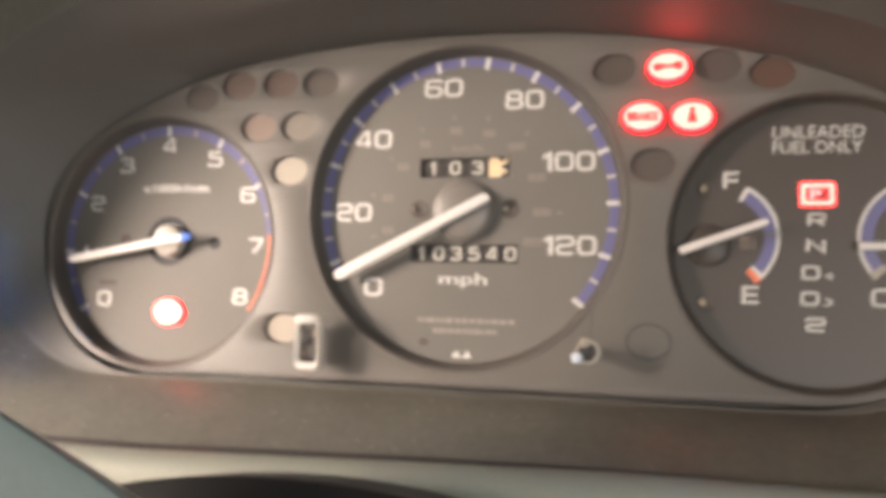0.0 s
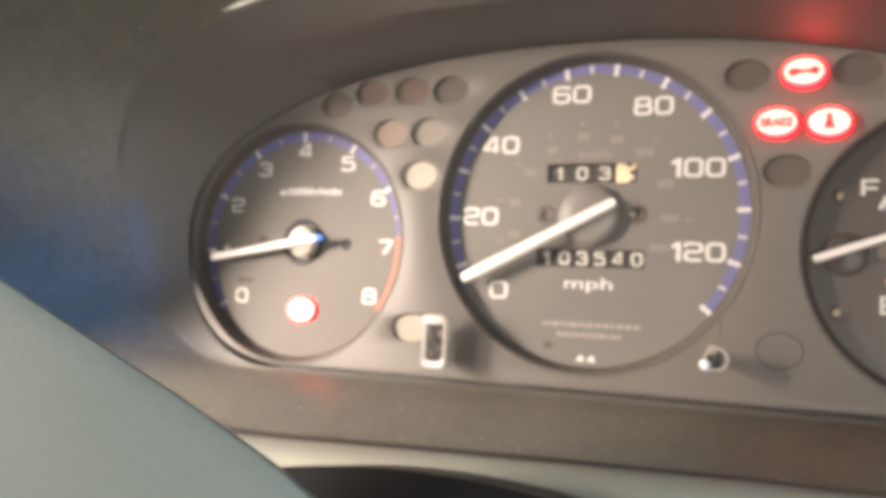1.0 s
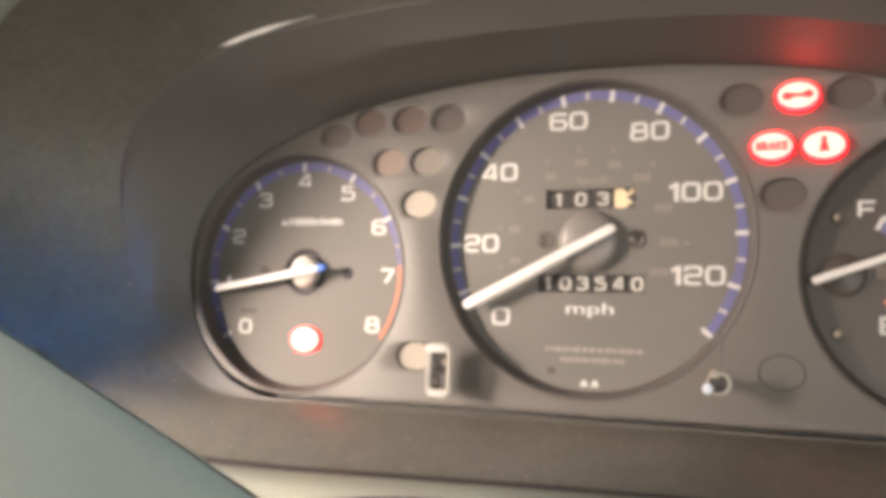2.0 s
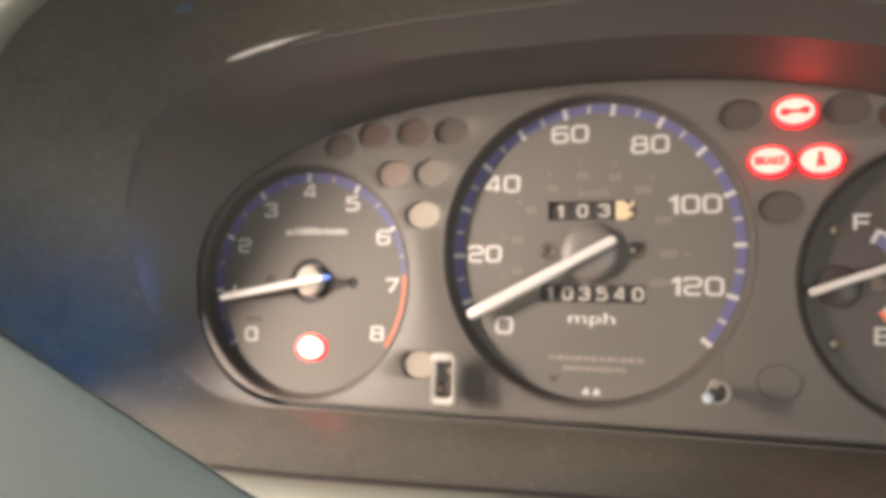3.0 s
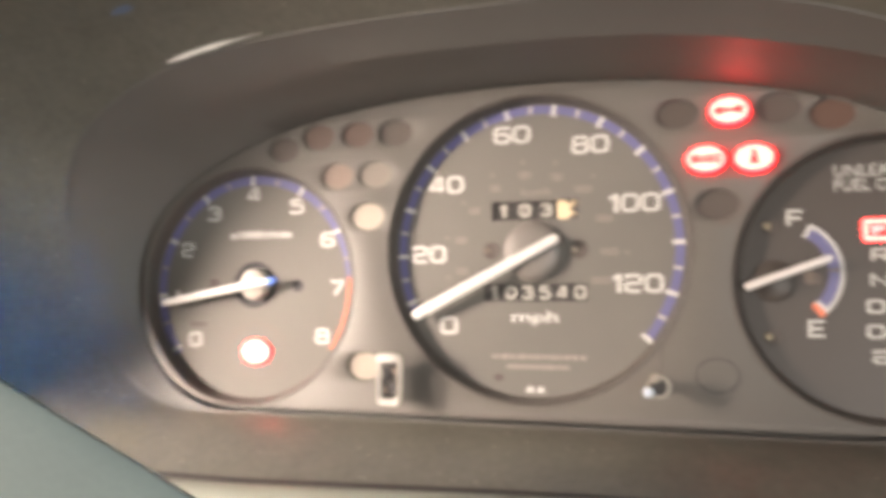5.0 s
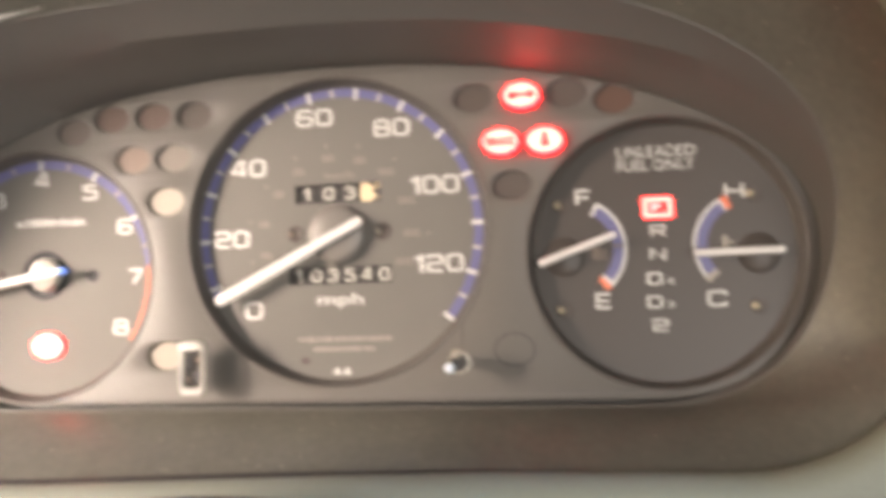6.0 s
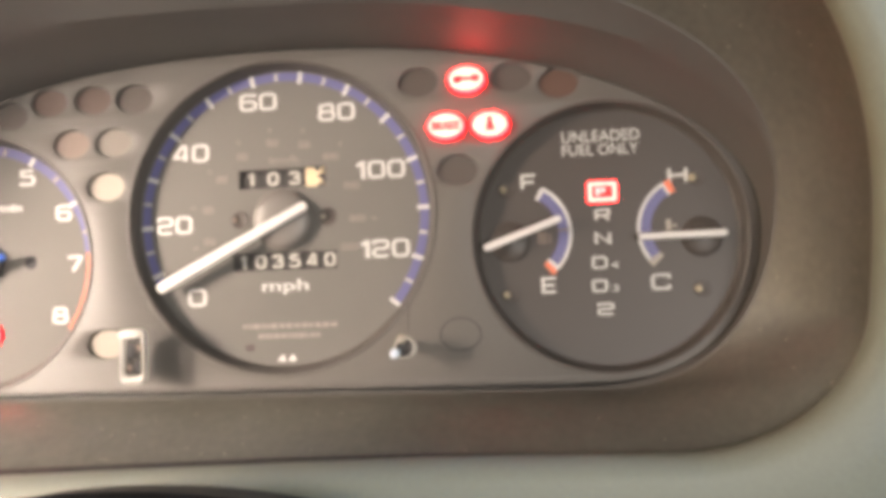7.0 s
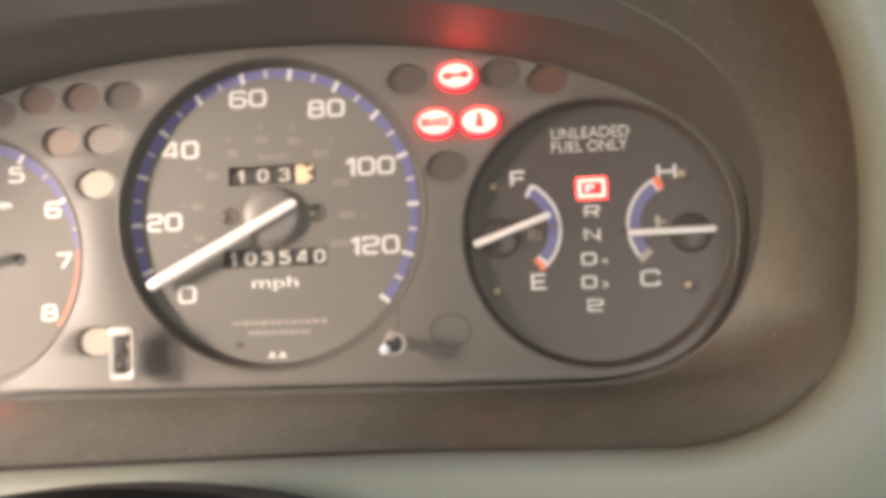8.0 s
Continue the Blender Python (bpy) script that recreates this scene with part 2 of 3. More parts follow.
GLYPHS = {
    "0": ["o:0,0 1,0 1,1 0,1"], "1": ["s:0,.74 .62,1 .62,0"], "2": ["r:0,.76 0,1 1,1 1,.5 0,.5 0,0 1,0"],
    "3": ["r:0,.8 0,1 .95,1 .95,.53 .3,.53", "r:.4,.53 1,.53 1,0 0,0 0,.2"], "4": ["s:.78,0 .78,1 .55,1 0,.3 0,.24 1,.24"],
    "5": ["s:.96,1 .04,1 .04,.58", "r:.04,.6 1,.6 1,0 0,0 0,.17"], "6": ["r:.96,.83 .96,1 0,1 0,0 1,0 1,.56 .08,.56"],
    "7": ["s:0,1 1,1 .94,.78 .38,0"], "8": ["o:.05,.53 .95,.53 .95,1 .05,1", "o:0,0 1,0 1,.53 0,.53"],
    "R": ["r:0,.45 1,.45 1,1 0,1", "s:0,0 0,1", "s:.55,.45 1,0"], "N": ["s:0,0 0,1 1,0 1,1"], "D": ["r:0,0 1,0 1,1 0,1", "s:0,0 0,1"], "P": ["r:0,.42 1,.42 1,1 0,1", "s:0,0 0,1"],
    "E": ["s:1,1 0,1 0,0 1,0", "s:0,.5 .9,.5"], "F": ["s:1,1 0,1 0,0", "s:0,.5 .9,.5"], "C": ["r:1,.72 1,1 0,1 0,0 1,0 1,.28"], "H": ["s:0,0 0,1", "s:1,0 1,1", "s:0,.5 1,.5"]}


def glyph(name, ch, x, z, height, width, stroke, y, material, parent, slim=0.8):
    """One square-shouldered character drawn in strokes of that width (mm), level strokes slimmer, slightly proud of the plane y."""
    bm = bmesh.new()
    w, h = width - stroke, height - stroke * slim
    for k, line in enumerate(GLYPHS[ch]):
        style, body = line.split(":")
        pts = [Vector((x + (float(a) - 0.5) * w, z + (float(b) - 0.5) * h)) for a, b in (q.split(",") for q in body.split())]
        closed = style == "o"
        n = len(pts)
        if style in "or":
            path = []
            for i, p in enumerate(pts):
                if not closed and i in (0, n - 1):
                    path.append(p)
                    continue
                a, b = pts[i - 1] - p, pts[(i + 1) % n] - p
                r = min(height * 0.24, a.length * 0.49, b.length * 0.49)
                a, b = p + a.normalized() * r, p + b.normalized() * r
                path += [a * (1 - f) ** 2 + p * 2 * f * (1 - f) + b * f * f for f in (0, 0.3, 0.5, 0.7, 1)]
            pts = path
        n = len(pts)
        rows = []
        for i, p in enumerate(pts):
            a = pts[i - 1] if closed or i else p
            b = pts[(i + 1) % n] if closed or i < n - 1 else p
            t0 = (p - a if a != p else b - p).normalized()
            t1 = (b - p if b != p else p - a).normalized()
            t = (t0 + t1).normalized()
            m = Vector((-t.y, t.x)) * stroke / 2 / max(t.dot(t0), 0.55)
            m.y *= slim
            rows.append([bm.verts.new(mm(q.x, yy, q.y) - base_of(parent)) for q, yy in ((p + m, y), (p + m, y - 0.10 - 0.012 * k), (p - m, y - 0.10 - 0.012 * k), (p - m, y))])
        for i in range(n if closed else n - 1):
            a, b = rows[i], rows[(i + 1) % n]
            for j in range(3):
                bm.faces.new((a[j], a[j + 1], b[j + 1], b[j]))
    bmesh.ops.recalc_face_normals(bm, faces=bm.faces)
    me = bpy.data.meshes.new(name)
    bm.to_mesh(me)
    bm.free()
    return part_mesh(name, me, material, parent, "", 30)


def number(word, x, z, height, width, stroke, y, material, parent):
    """A number centred on (x, z), one mesh for each figure."""
    n = len(word)
    step = (width + stroke * 0.55) / n
    for i, ch in enumerate(word):
        glyph("numeral", ch, x - (n - 1) / 2 * step + i * step, z, height, step - stroke * 0.55, stroke, y, material, parent)


def loft(rings, closed=True):
    """Skin over rings of points (metres), all of the same length."""
    bm = bmesh.new()
    vs = [[bm.verts.new(p) for p in r] for r in rings]
    n = len(rings[0])
    for a, b in zip(vs, vs[1:]):
        for i in range(n if closed else n - 1):
            j = (i + 1) % n
            bm.faces.new((a[i], a[j], b[j], b[i]))
    bmesh.ops.recalc_face_normals(bm, faces=bm.faces)
    return bm


def lathe(cx, cz, profile, n=72, caps=(False, False)):
    """Turned part about an axis along y through (cx, cz); profile: (radius, y) in mm."""
    rings = [[mm(cx + r * math.cos(2 * math.pi * i / n), y, cz + r * math.sin(2 * math.pi * i / n)) for i in range(n)] for r, y in profile]
    bm = loft(rings)
    bm.verts.ensure_lookup_table()
    if caps[0]:
        bm.faces.new([bm.verts[i] for i in range(n)])
    if caps[1]:
        bm.faces.new([bm.verts[len(bm.verts) - n + i] for i in range(n)])
    bmesh.ops.recalc_face_normals(bm, faces=bm.faces)
    return bm


def box(x0, x1, y0, y1, z0, z1, bevel=0.0):
    """A box in metres with rounded edges."""
    bm = bmesh.new()
    bmesh.ops.create_cube(bm, size=1)
    for v in bm.verts:
        v.co = ((x0 + x1) / 2 + v.co.x * (x1 - x0), (y0 + y1) / 2 + v.co.y * (y1 - y0), (z0 + z1) / 2 + v.co.z * (z1 - z0))
    if bevel:
        bmesh.ops.bevel(bm, geom=bm.edges[:], offset=bevel, segments=2, profile=0.5, affect="EDGES")
    return bm


def mouth(left, right, equator, top, bottom, corner_l, corner_r, e_left=2.0, e_right=2.0, e_corner=2.0, n=44):
    """Outline of the binnacle: flat bottom, round lower corners, arched top. Anticlockwise from the right-hand end."""
    def arc(cx, cz, a, b, e, q0, q1):
        o = []
        for i in range(n):
            t = radians(q0 + (q1 - q0) * i / n)
            c, s = math.cos(t), math.sin(t)
            o.append((cx + a * math.copysign(abs(c) ** (2 / e), c), cz + b * math.copysign(abs(s) ** (2 / e), s)))
        return o
    pts = arc(0, equator, right, top - equator, e_right, 0, 90)
    pts += arc(0, equator, -left, top - equator, e_left, 90, 180)
    pts += arc(left + corner_l, equator, corner_l, equator - bottom, e_corner, 180, 270)
    x0, x1 = left + corner_l, right - corner_r
    pts += [(x0 + (x1 - x0) * i / n, bottom) for i in range(n)]
    pts += arc(right - corner_r, equator, corner_r, equator - bottom, e_corner, 270, 360)
    return pts


def evened(outline, n=288, cz=-8.0):
    """The same outline with its points at even bearings from a common centre, so that rings loft without a twist."""
    res = []
    m = len(outline)
    for k in range(n):
        a = 2 * math.pi * k / n
        dx, dz = 2.0 * math.cos(a), math.sin(a)
        best = None
        for i in range(m):
            (xa, za), (xb, zb) = outline[i], outline[(i + 1) % m]
            ex, ez = xb - xa, zb - za
            det = ex * dz - ez * dx
            if abs(det) < 1e-9:
                continue
            t = (ex * (za - cz) - ez * xa) / det
            u = (dx * (za - cz) - dz * xa) / det
            if t > 0 and -1e-6 <= u <= 1 + 1e-6 and (best is None or t > best):
                best = t
        res.append((dx * best, cz + dz * best))
    return res


def leaning(outline, y0, lean, out=0.0, dy=0.0):
    """Outline to world points on the plane y = y0 + lean * z (mm), pushed outwards by out mm and along y by dy."""
    n = len(outline)
    res = []
    for i, (x, z) in enumerate(outline):
        (xa, za), (xb, zb) = outline[i - 1], outline[(i + 1) % n]
        tx, tz = xb - xa, zb - za
        k = math.hypot(tx, tz) or 1
        res.append(mm(x + out * tz / k, y0 + lean * z + dy, z - out * tx / k))
    return res


# ---------------------------------------------------------------- cabin shell
def wall_with_hole(name, x0, x1, y0, y1, z0, z1, ha, hb, hz0, hz1, axis):
    """A wall with one opening; axis 'x': a wall across x with the opening in y, axis 'y': the opening in x."""
    bm = bmesh.new()
    pieces = [(None, None, z0, hz0), (None, None, hz1, z1), ("lo", None, hz0, hz1), ("hi", None, hz0, hz1)]
    for side, _, a, b in pieces:
        xa, xb, ya, yb = x0, x1, y0, y1
        if side == "lo":
            if axis == "x":
                yb = ha
            else:
                xb = ha
        if side == "hi":
            if axis == "x":
                ya = hb
            else:
                xa = hb
        piece = box(xa, xb, ya, yb, a, b)
        me = bpy.data.meshes.new("t")
        piece.to_mesh(me)
        piece.free()
        bm.from_mesh(me)
        bpy.data.meshes.remove(me)
    ob = part(name, bm, LINER)
    return tagged(ob, kind="structure")


tagged(part("floor", box(-0.72, 0.86, -1.35, 0.75, -0.05, 0), CARPET), kind="structure")
tagged(part("ceiling", box(-0.72, 0.86, -1.35, 0.30, 1.26, 1.30), LINER), kind="structure")
tagged(part("wall_rear", box(-0.72, 0.86, -1.40, -1.35, 0, 1.30), LINER), kind="structure")
tagged(part("wall_front", box(-0.72, 0.86, 0.70, 0.75, 0, 0.86), LINER), kind="structure")
# unseen side wall; the opening's rear edge is set to cut the left light
wall_with_hole("wall_left", -0.72, -0.66, -1.35, 0.70, 0, 1.30, -0.540, 0.35, 0.62, 1.16, "x")
wall_with_hole("wall_right", 0.80, 0.86, -1.35, 0.70, 0, 1.30, -1.0, 0.35, 0.72, 1.16, "x")

# ---------------------------------------------------------------- dashboard and binnacle
M_OUT = mouth(-152, 148, -8, 53.5, -54.7, 44, 49, 2.2, 2.1, 2.2)
B_OUT = mouth(-168, 148.5, -2, 67, -56.6, 46, 48, 3.0, 2.3, 2.25)
L_OUT = mouth(-206, 163, -34, 86, -71.5, 60, 46, 3.3, 2.8)
# the front lip is lowered a little towards the left to fit the camera's view
L_OUT = [(x, z - 4.6 * min(max((-34 - z) / 37.5, 0), 1) * min(max((50 - x) / 140, 0), 1)) for x, z in L_OUT]
D_OUT = mouth(-640, 780, -150, 150, -360, 60, 60, 9, 9, 4)
M_OUT, B_OUT, L_OUT, D_OUT = evened(M_OUT), evened(B_OUT), evened(L_OUT), evened(D_OUT)

dash = thing("dashboard", mm(0, 60, -360), "light grey plastic car dashboard round the instrument opening", "dashboard", kind="structure")
B_Y, B_LEAN, L_Y, L_LEAN = -23.5, -0.30, -64.5, -0.35
# the shroud's roof bends to a facing band along its front edge; the band dies out at the sides
B_IN = [(x * (1 - 0.02 * min(max(z / 60, 0), 1)), z - 8.0 * min(max(z / 60, 0), 1) ** 1.5) for x, z in B_OUT]


def between(a, b, f, bulge=0.0):
    """Ring part of the way from ring a to ring b, pushed outwards across its own outline by bulge metres."""
    ring = [p.lerp(q, f) for p, q in zip(a, b)]
    res = []
    for k, p in enumerate(ring):
        t = ring[(k + 1) % len(ring)] - ring[k - 1]
        res.append(p + Vector((t.z, 0, -t.x)).normalized() * bulge)
    return res


band_in = [p + Vector((0, 0.009 * min(max((p.z - Z0) / 0.06, 0), 1), 0)) for p in leaning(B_IN, B_Y, B_LEAN, 0, 0)]
gap_share = [min(max((125 - x) / 40, 0.12), 1) * (0.35 + 1.75 * min(max((-30 - z) / 23, 0), 1)) for x, z in M_OUT]
gap = [a.lerp(b, k) for a, b, k in zip(leaning(M_OUT, -5.0, 0, 0.0), leaning(M_OUT, -5.0, 0, 0.9), gap_share)]
gap_back = [p + Vector((0, 0.008, 0)) for p in gap]
part("shroud", loft([leaning(M_OUT, 3.0, 0, -1.5), gap_back, gap, between(gap, band_in, 0.35, 0.0006), between(gap, band_in, 0.7, 0.0006), band_in,
                     between(band_in, leaning(B_OUT, B_Y, B_LEAN, 0, 0), 0.5, 0.0004), leaning(B_OUT, B_Y, B_LEAN, -0.3, 0.0), leaning(B_OUT, B_Y, B_LEAN, 0.3, -0.3)]),
     SHROUD, dash, "dark satin plastic shroud round the dials", 28)
HOOD_BULGE = 0.0042


def hood_ring(f, lift=0.0):
    """Ring of the hood lining; the roof and sides bow outwards, the floor upwards."""
    flat, full = between(hood_in, hood_out, f), between(hood_in, hood_out, f, 1.0)
    res = []
    for p, q in zip(flat, full):
        k = 1 - 1.7 * min(max((Z0 - 0.036 - p.z) / 0.022, 0), 1)
        res.append(p + (q - p) * (HOOD_BULGE * k * math.sin(math.pi * f) - lift))
    return res


hood_in, hood_out = leaning(B_OUT, B_Y, B_LEAN, 0.3, -0.3), leaning(L_OUT, L_Y, L_LEAN, 0.6, 4.0)
part("hood_lining", loft([hood_ring(f / 10) for f in range(11)] + [leaning(L_OUT, L_Y, L_LEAN, 2.5, 4.6)]),
     HOOD, dash, "dark brown-grey grained hood lining", 60)
# raised dark strip imitating shade along the front edge of the hood's floor
shade_strip = [hood_ring(f, lift) for f, lift in ((0.925, 0.0001), (0.94, 0.0004), (0.97, 0.0006), (0.995, 0.0004))]
low = [i for i, p in enumerate(shade_strip[0]) if p.z < Z0 - 0.052 and p.x < 0.11]
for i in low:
    k = 1 - min(max((shade_strip[3][i].x - 0.0) / 0.11, 0), 1)
    for ring in shade_strip[:3]:
        ring[i] = shade_strip[3][i].lerp(ring[i], k)
part("lip_shade_strip", loft([[ring[i] for i in low] for ring in shade_strip], closed=False), DRUM, dash, "dark strip painted in for shade along the hood's lower edge", 60)
roll = [(6.0 - 6.4 * math.cos(radians(a)), 2.6 - 7.2 * math.sin(radians(a))) for a in range(-20, 91, 10)]
part("trim_bezel", loft([leaning(L_OUT, L_Y, L_LEAN, o, d) for o, d in roll] + [leaning(L_OUT, L_Y, L_LEAN, 12, -4.6), leaning(L_OUT, L_Y, L_LEAN, 26, -1), leaning(L_OUT, L_Y, L_LEAN, 40, 12), leaning(L_OUT, L_Y * 0.4, L_LEAN * 0.4, 55, 30)]),
     TRIM, dash, "light grey rounded bezel", 60)
part("dash_face", loft([leaning(L_OUT, L_Y * 0.4, L_LEAN * 0.4, 52, 29), leaning(L_OUT, -4, -0.05, 75, 34), leaning(D_OUT, 5, -0.02, -20, 30), leaning(D_OUT, 8, 0, 0, 50), leaning(D_OUT, 8, 0, 0, 420)]),
     TRIM, dash, "", 40)

# dark seam between the bezel and the hood cap, over the arch
ring_a, ring_b = leaning(L_OUT, L_Y, L_LEAN, 15.0, -4.4), leaning(L_OUT, L_Y, L_LEAN, 17.2, -4.1)
ring_c = leaning(L_OUT, L_Y, L_LEAN, 16.1, -4.6)
keep = [i for i in range(len(ring_a)) if ring_a[i].z > Z0 + 0.012 and ring_a[i].x > -0.16]
part("seam", loft([[ring_a[i] for i in keep], [ring_c[i] for i in keep], [ring_b[i] for i in keep]], closed=False), BLACK, dash, "dark seam in the grey bezel")

# bright strip painted along the shroud's lens edge, standing in for a glint
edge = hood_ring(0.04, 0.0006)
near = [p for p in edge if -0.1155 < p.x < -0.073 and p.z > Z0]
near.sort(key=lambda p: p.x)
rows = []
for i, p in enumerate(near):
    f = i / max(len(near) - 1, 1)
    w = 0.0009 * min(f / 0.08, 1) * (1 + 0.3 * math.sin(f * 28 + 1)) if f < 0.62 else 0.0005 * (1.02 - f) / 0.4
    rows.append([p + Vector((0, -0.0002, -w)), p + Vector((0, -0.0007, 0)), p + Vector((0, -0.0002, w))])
part("edge_glint", loft(rows, closed=False), GLINT, dash, "bright painted glint on the shroud edge")

# faint blue and pale reflections under the hood, painted as thin patches
for x0, x1, half, m in ((-0.1215, -0.1125, 0.030, REFLECTION_BLUE), (-0.1130, -0.1080, 0.014, REFLECTION_PALE)):
    rows = []
    for a, p, b in zip(*[hood_ring(0.44 + d, 0.0004) for d in (-half, 0, half)]):
        if x0 < p.x < x1 and p.z > Z0:
            k = max(1 - ((p.x - (x0 + x1) / 2) / (x1 - x0) * 2) ** 2, 0.05) ** 0.5
            rows.append([p.lerp(a, k), p, p.lerp(b, k)])
    part("hood_reflection", loft(rows, closed=False), m, dash, "faint painted reflection under the hood")

# ---------------------------------------------------------------- instrument cluster
cluster = thing("instrument_cluster", mm(0, 12, -56), "car instrument cluster with three round dials and lit red warning lamps", "instrument cluster")
SPEEDO, TACH, AUX = (0.0, 0.0), (-106.0, -11.4), (103.2, -10.5)
R_SPEEDO, R_TACH, R_AUX = 50.0, 42.6, 41.6

IND = [(-91.4, 37.2, LENS_DARK), (-77.6, 41.0, LENS_BROWN), (-62.4, 41.0, LENS_BROWN), (-48.0, 40.6, LENS_DARK), (-69.8, 26.6, LENS_TAN), (-55.3, 26.5, LENS_GREY),
       (-58.1, 12.0, CREAM), (-58.2, -39.3, CREAM), (45.9, 40.3, LENS_DARK), (75.3, 40.2, LENS_DARK), (89.8, 37.5, LENS_AMBER), (57.4, 11.9, LENS_DARK)]
LAMPS = [(61.4, 40.0), (54.5, 25.6), (68.3, 25.3)]
EA, EB = 6.3, 4.7
holes = [ellipse(*SPEEDO, R_SPEEDO, R_SPEEDO, 96), ellipse(*TACH, R_TACH, R_TACH, 88), ellipse(*AUX, R_AUX, R_AUX, 88)]
holes += [ellipse(x, z, EA, EB) for x, z, _ in IND] + [ellipse(x, z, EA, EB) for x, z in LAMPS]
flat_part("mask_panel", [M_OUT] + holes, -5.0, -3.0, MASK, cluster, "grey-brown plastic mask with round openings", 0.35)
flat_part("back_plate", [[(x * 0.99, z * 0.985) for x, z in M_OUT]], 6.0, 9.0, BLACK, cluster)
for x, z, m in IND:
    flat_part("indicator_lens", [ellipse(x, z, EA - 0.2, EB - 0.2)], -3.9, -3.2, m, cluster, "unlit oval indicator lens")
flat_part("blind_cap", [ellipse(57.0, -39.2, 6.4, 5.2), ellipse(57.0, -39.2, 6.0, 4.8)], -5.3, -4.8, DRUM, cluster, "faint moulded ring")

ICONS = ("car", "word", "belt")
for (x, z), icon in zip(LAMPS, ICONS):
    rim = flat_part("warning_lamp", [ellipse(x, z, EA - 0.45, EB - 0.52)], -7.0, -3.4, HALO_RIM, cluster, "lit red oval warning lamp", 0.2)
    flat_part("lamp_lens", [ellipse(x, z, EA - 0.95, EB - 1.0)], -7.2, -6.8, LIT, rim)
    if icon == "word":
        lettering("lettering", "BRAKE", x, z, 2.7, 8.6, -7.3, LIT_ICON, rim, 0.05)
    elif icon == "belt":
        flat_part("icon", [ellipse(x, z + 1.7, 0.8, 0.8, 16)], -7.35, -7.15, LIT_ICON, rim)
        flat_part("icon", [[(x - 0.8, z + 0.9), (x + 0.8, z + 0.9), (x + 1.5, z - 2.1), (x + 0.3, z - 1.7), (x - 1.3, z - 2.1)]], -7.35, -7.15, LIT_ICON, rim)
    else:
        body = [(-4.2, -0.5), (-3.9, 0.5), (-2.9, 1.0), (-1.5, 0.75), (-0.6, 0.5), (1.4, 0.5), (2.2, 1.1), (3.4, 1.2), (4.2, 0.5), (4.1, -0.4), (3.3, -1.0), (2.2, -0.9), (1.6, -0.45), (-1.3, -0.5), (-2.0, -1.1), (-3.3, -1.2)]
        flat_part("icon", [[(x + dx * 1.0, z + dz * 1.05) for dx, dz in body]], -7.35, -7.15, LIT_ICON, rim)


def recess(c, r, parent):
    part("dial_ring", lathe(*c, [(r + 0.15, -5.15), (r - 0.15, -5.1), (r - 0.55, -4.6), (r - 1.2, -1.6), (r - 1.5, -0.5), (r - 1.9, -0.12), (r - 2.2, 0.1)], 96), RING, parent, "dark ring round the dial")
    part("ring_lip", lathe(*c, [(r + 1.0, -4.95), (r + 0.75, -5.3), (r + 0.3, -5.35), (r - 0.1, -5.05)], 96), WALL, parent, "thin raised lip round the dial opening")


def tick_mesh(length, width):
    bm = bmesh.new()
    bmesh.ops.create_cube(bm, size=1)
    for v in bm.verts:
        v.co = (v.co.x * length / 1000, v.co.y * 0.00016, v.co.z * width / 1000)
    me = bpy.data.meshes.new("tick")
    bm.to_mesh(me)
    bm.free()
    return me


def ticks(c, r_mid, angles, length, width, material, parent, y=-0.2):
    me = tick_mesh(length, width)
    me.materials.append(material)
    for a in angles:
        ob = new("tick", me)
        ob.parent = parent
        ob.matrix_basis = Matrix.Translation(mm(c[0] + r_mid * math.cos(radians(a)), y, c[1] + r_mid * math.sin(radians(a))) - base_of(parent)) @ Matrix.Rotation(radians(-a), 4, "Y")


def needle(c, angle, tip, tail, w_tip, w_tail, y, parent, material=NEEDLE, thick=1.2, name="needle"):
    """A tapered pointer with a ridge, from the tail to the tip (mm)."""
    a = radians(angle)
    u, v = Vector((math.cos(a), 0, math.sin(a))), Vector((-math.sin(a), 0, math.cos(a)))
    rings = []
    for f in (0.0, 0.01, 0.03, 0.97, 0.99, 1.0):
        s = -tail + (tip + tail) * f
        w = (w_tail + (w_tip - w_tail) * f) / 2 * (1.0 if 0.02 < f < 0.98 else 0.8 if 0.005 < f < 0.995 else 0.45)
        o = mm(c[0], y, c[1]) + u * s / 1000
        rings.append([o + v * w / 1000 + Vector((0, 0.0003, 0)), o + v * w * 0.75 / 1000 + Vector((0, -thick / 2000, 0)), o + Vector((0, -thick / 1400, 0)),
                      o - v * w * 0.75 / 1000 + Vector((0, -thick / 2000, 0)), o - v * w / 1000 + Vector((0, 0.0003, 0)), o + Vector((0, thick / 2000, 0))])
    bm = loft(rings)
    bm.verts.ensure_lookup_table()
    bm.faces.new([bm.verts[i] for i in range(6)])
    bm.faces.new([bm.verts[len(bm.verts) - 6 + i] for i in range(6)])
    bmesh.ops.recalc_face_normals(bm, faces=bm.faces)
    return part(name, bm, material, parent, "", 50)


# speedometer
TRIP, ODO = (-14.7, 11.6, 9.8, 15.9), (-17.0, 17.4, -17.0, -11.3)
speedo = flat_part("speedometer", [ellipse(*SPEEDO, 48.4, 48.4, 96), rounded((TRIP[0] + 14.4) / 2, 12.8, 14.4 - TRIP[0], 6.2, 0.3), rounded(0.2, -14.15, 34.4, 5.8, 0.3)],
                   0.0, 1.0, DIAL, cluster, "charcoal speedometer dial in miles per hour")
recess(SPEEDO, R_SPEEDO, speedo)


def mph(v):
    return 92 + (65 - v) * 2.0077


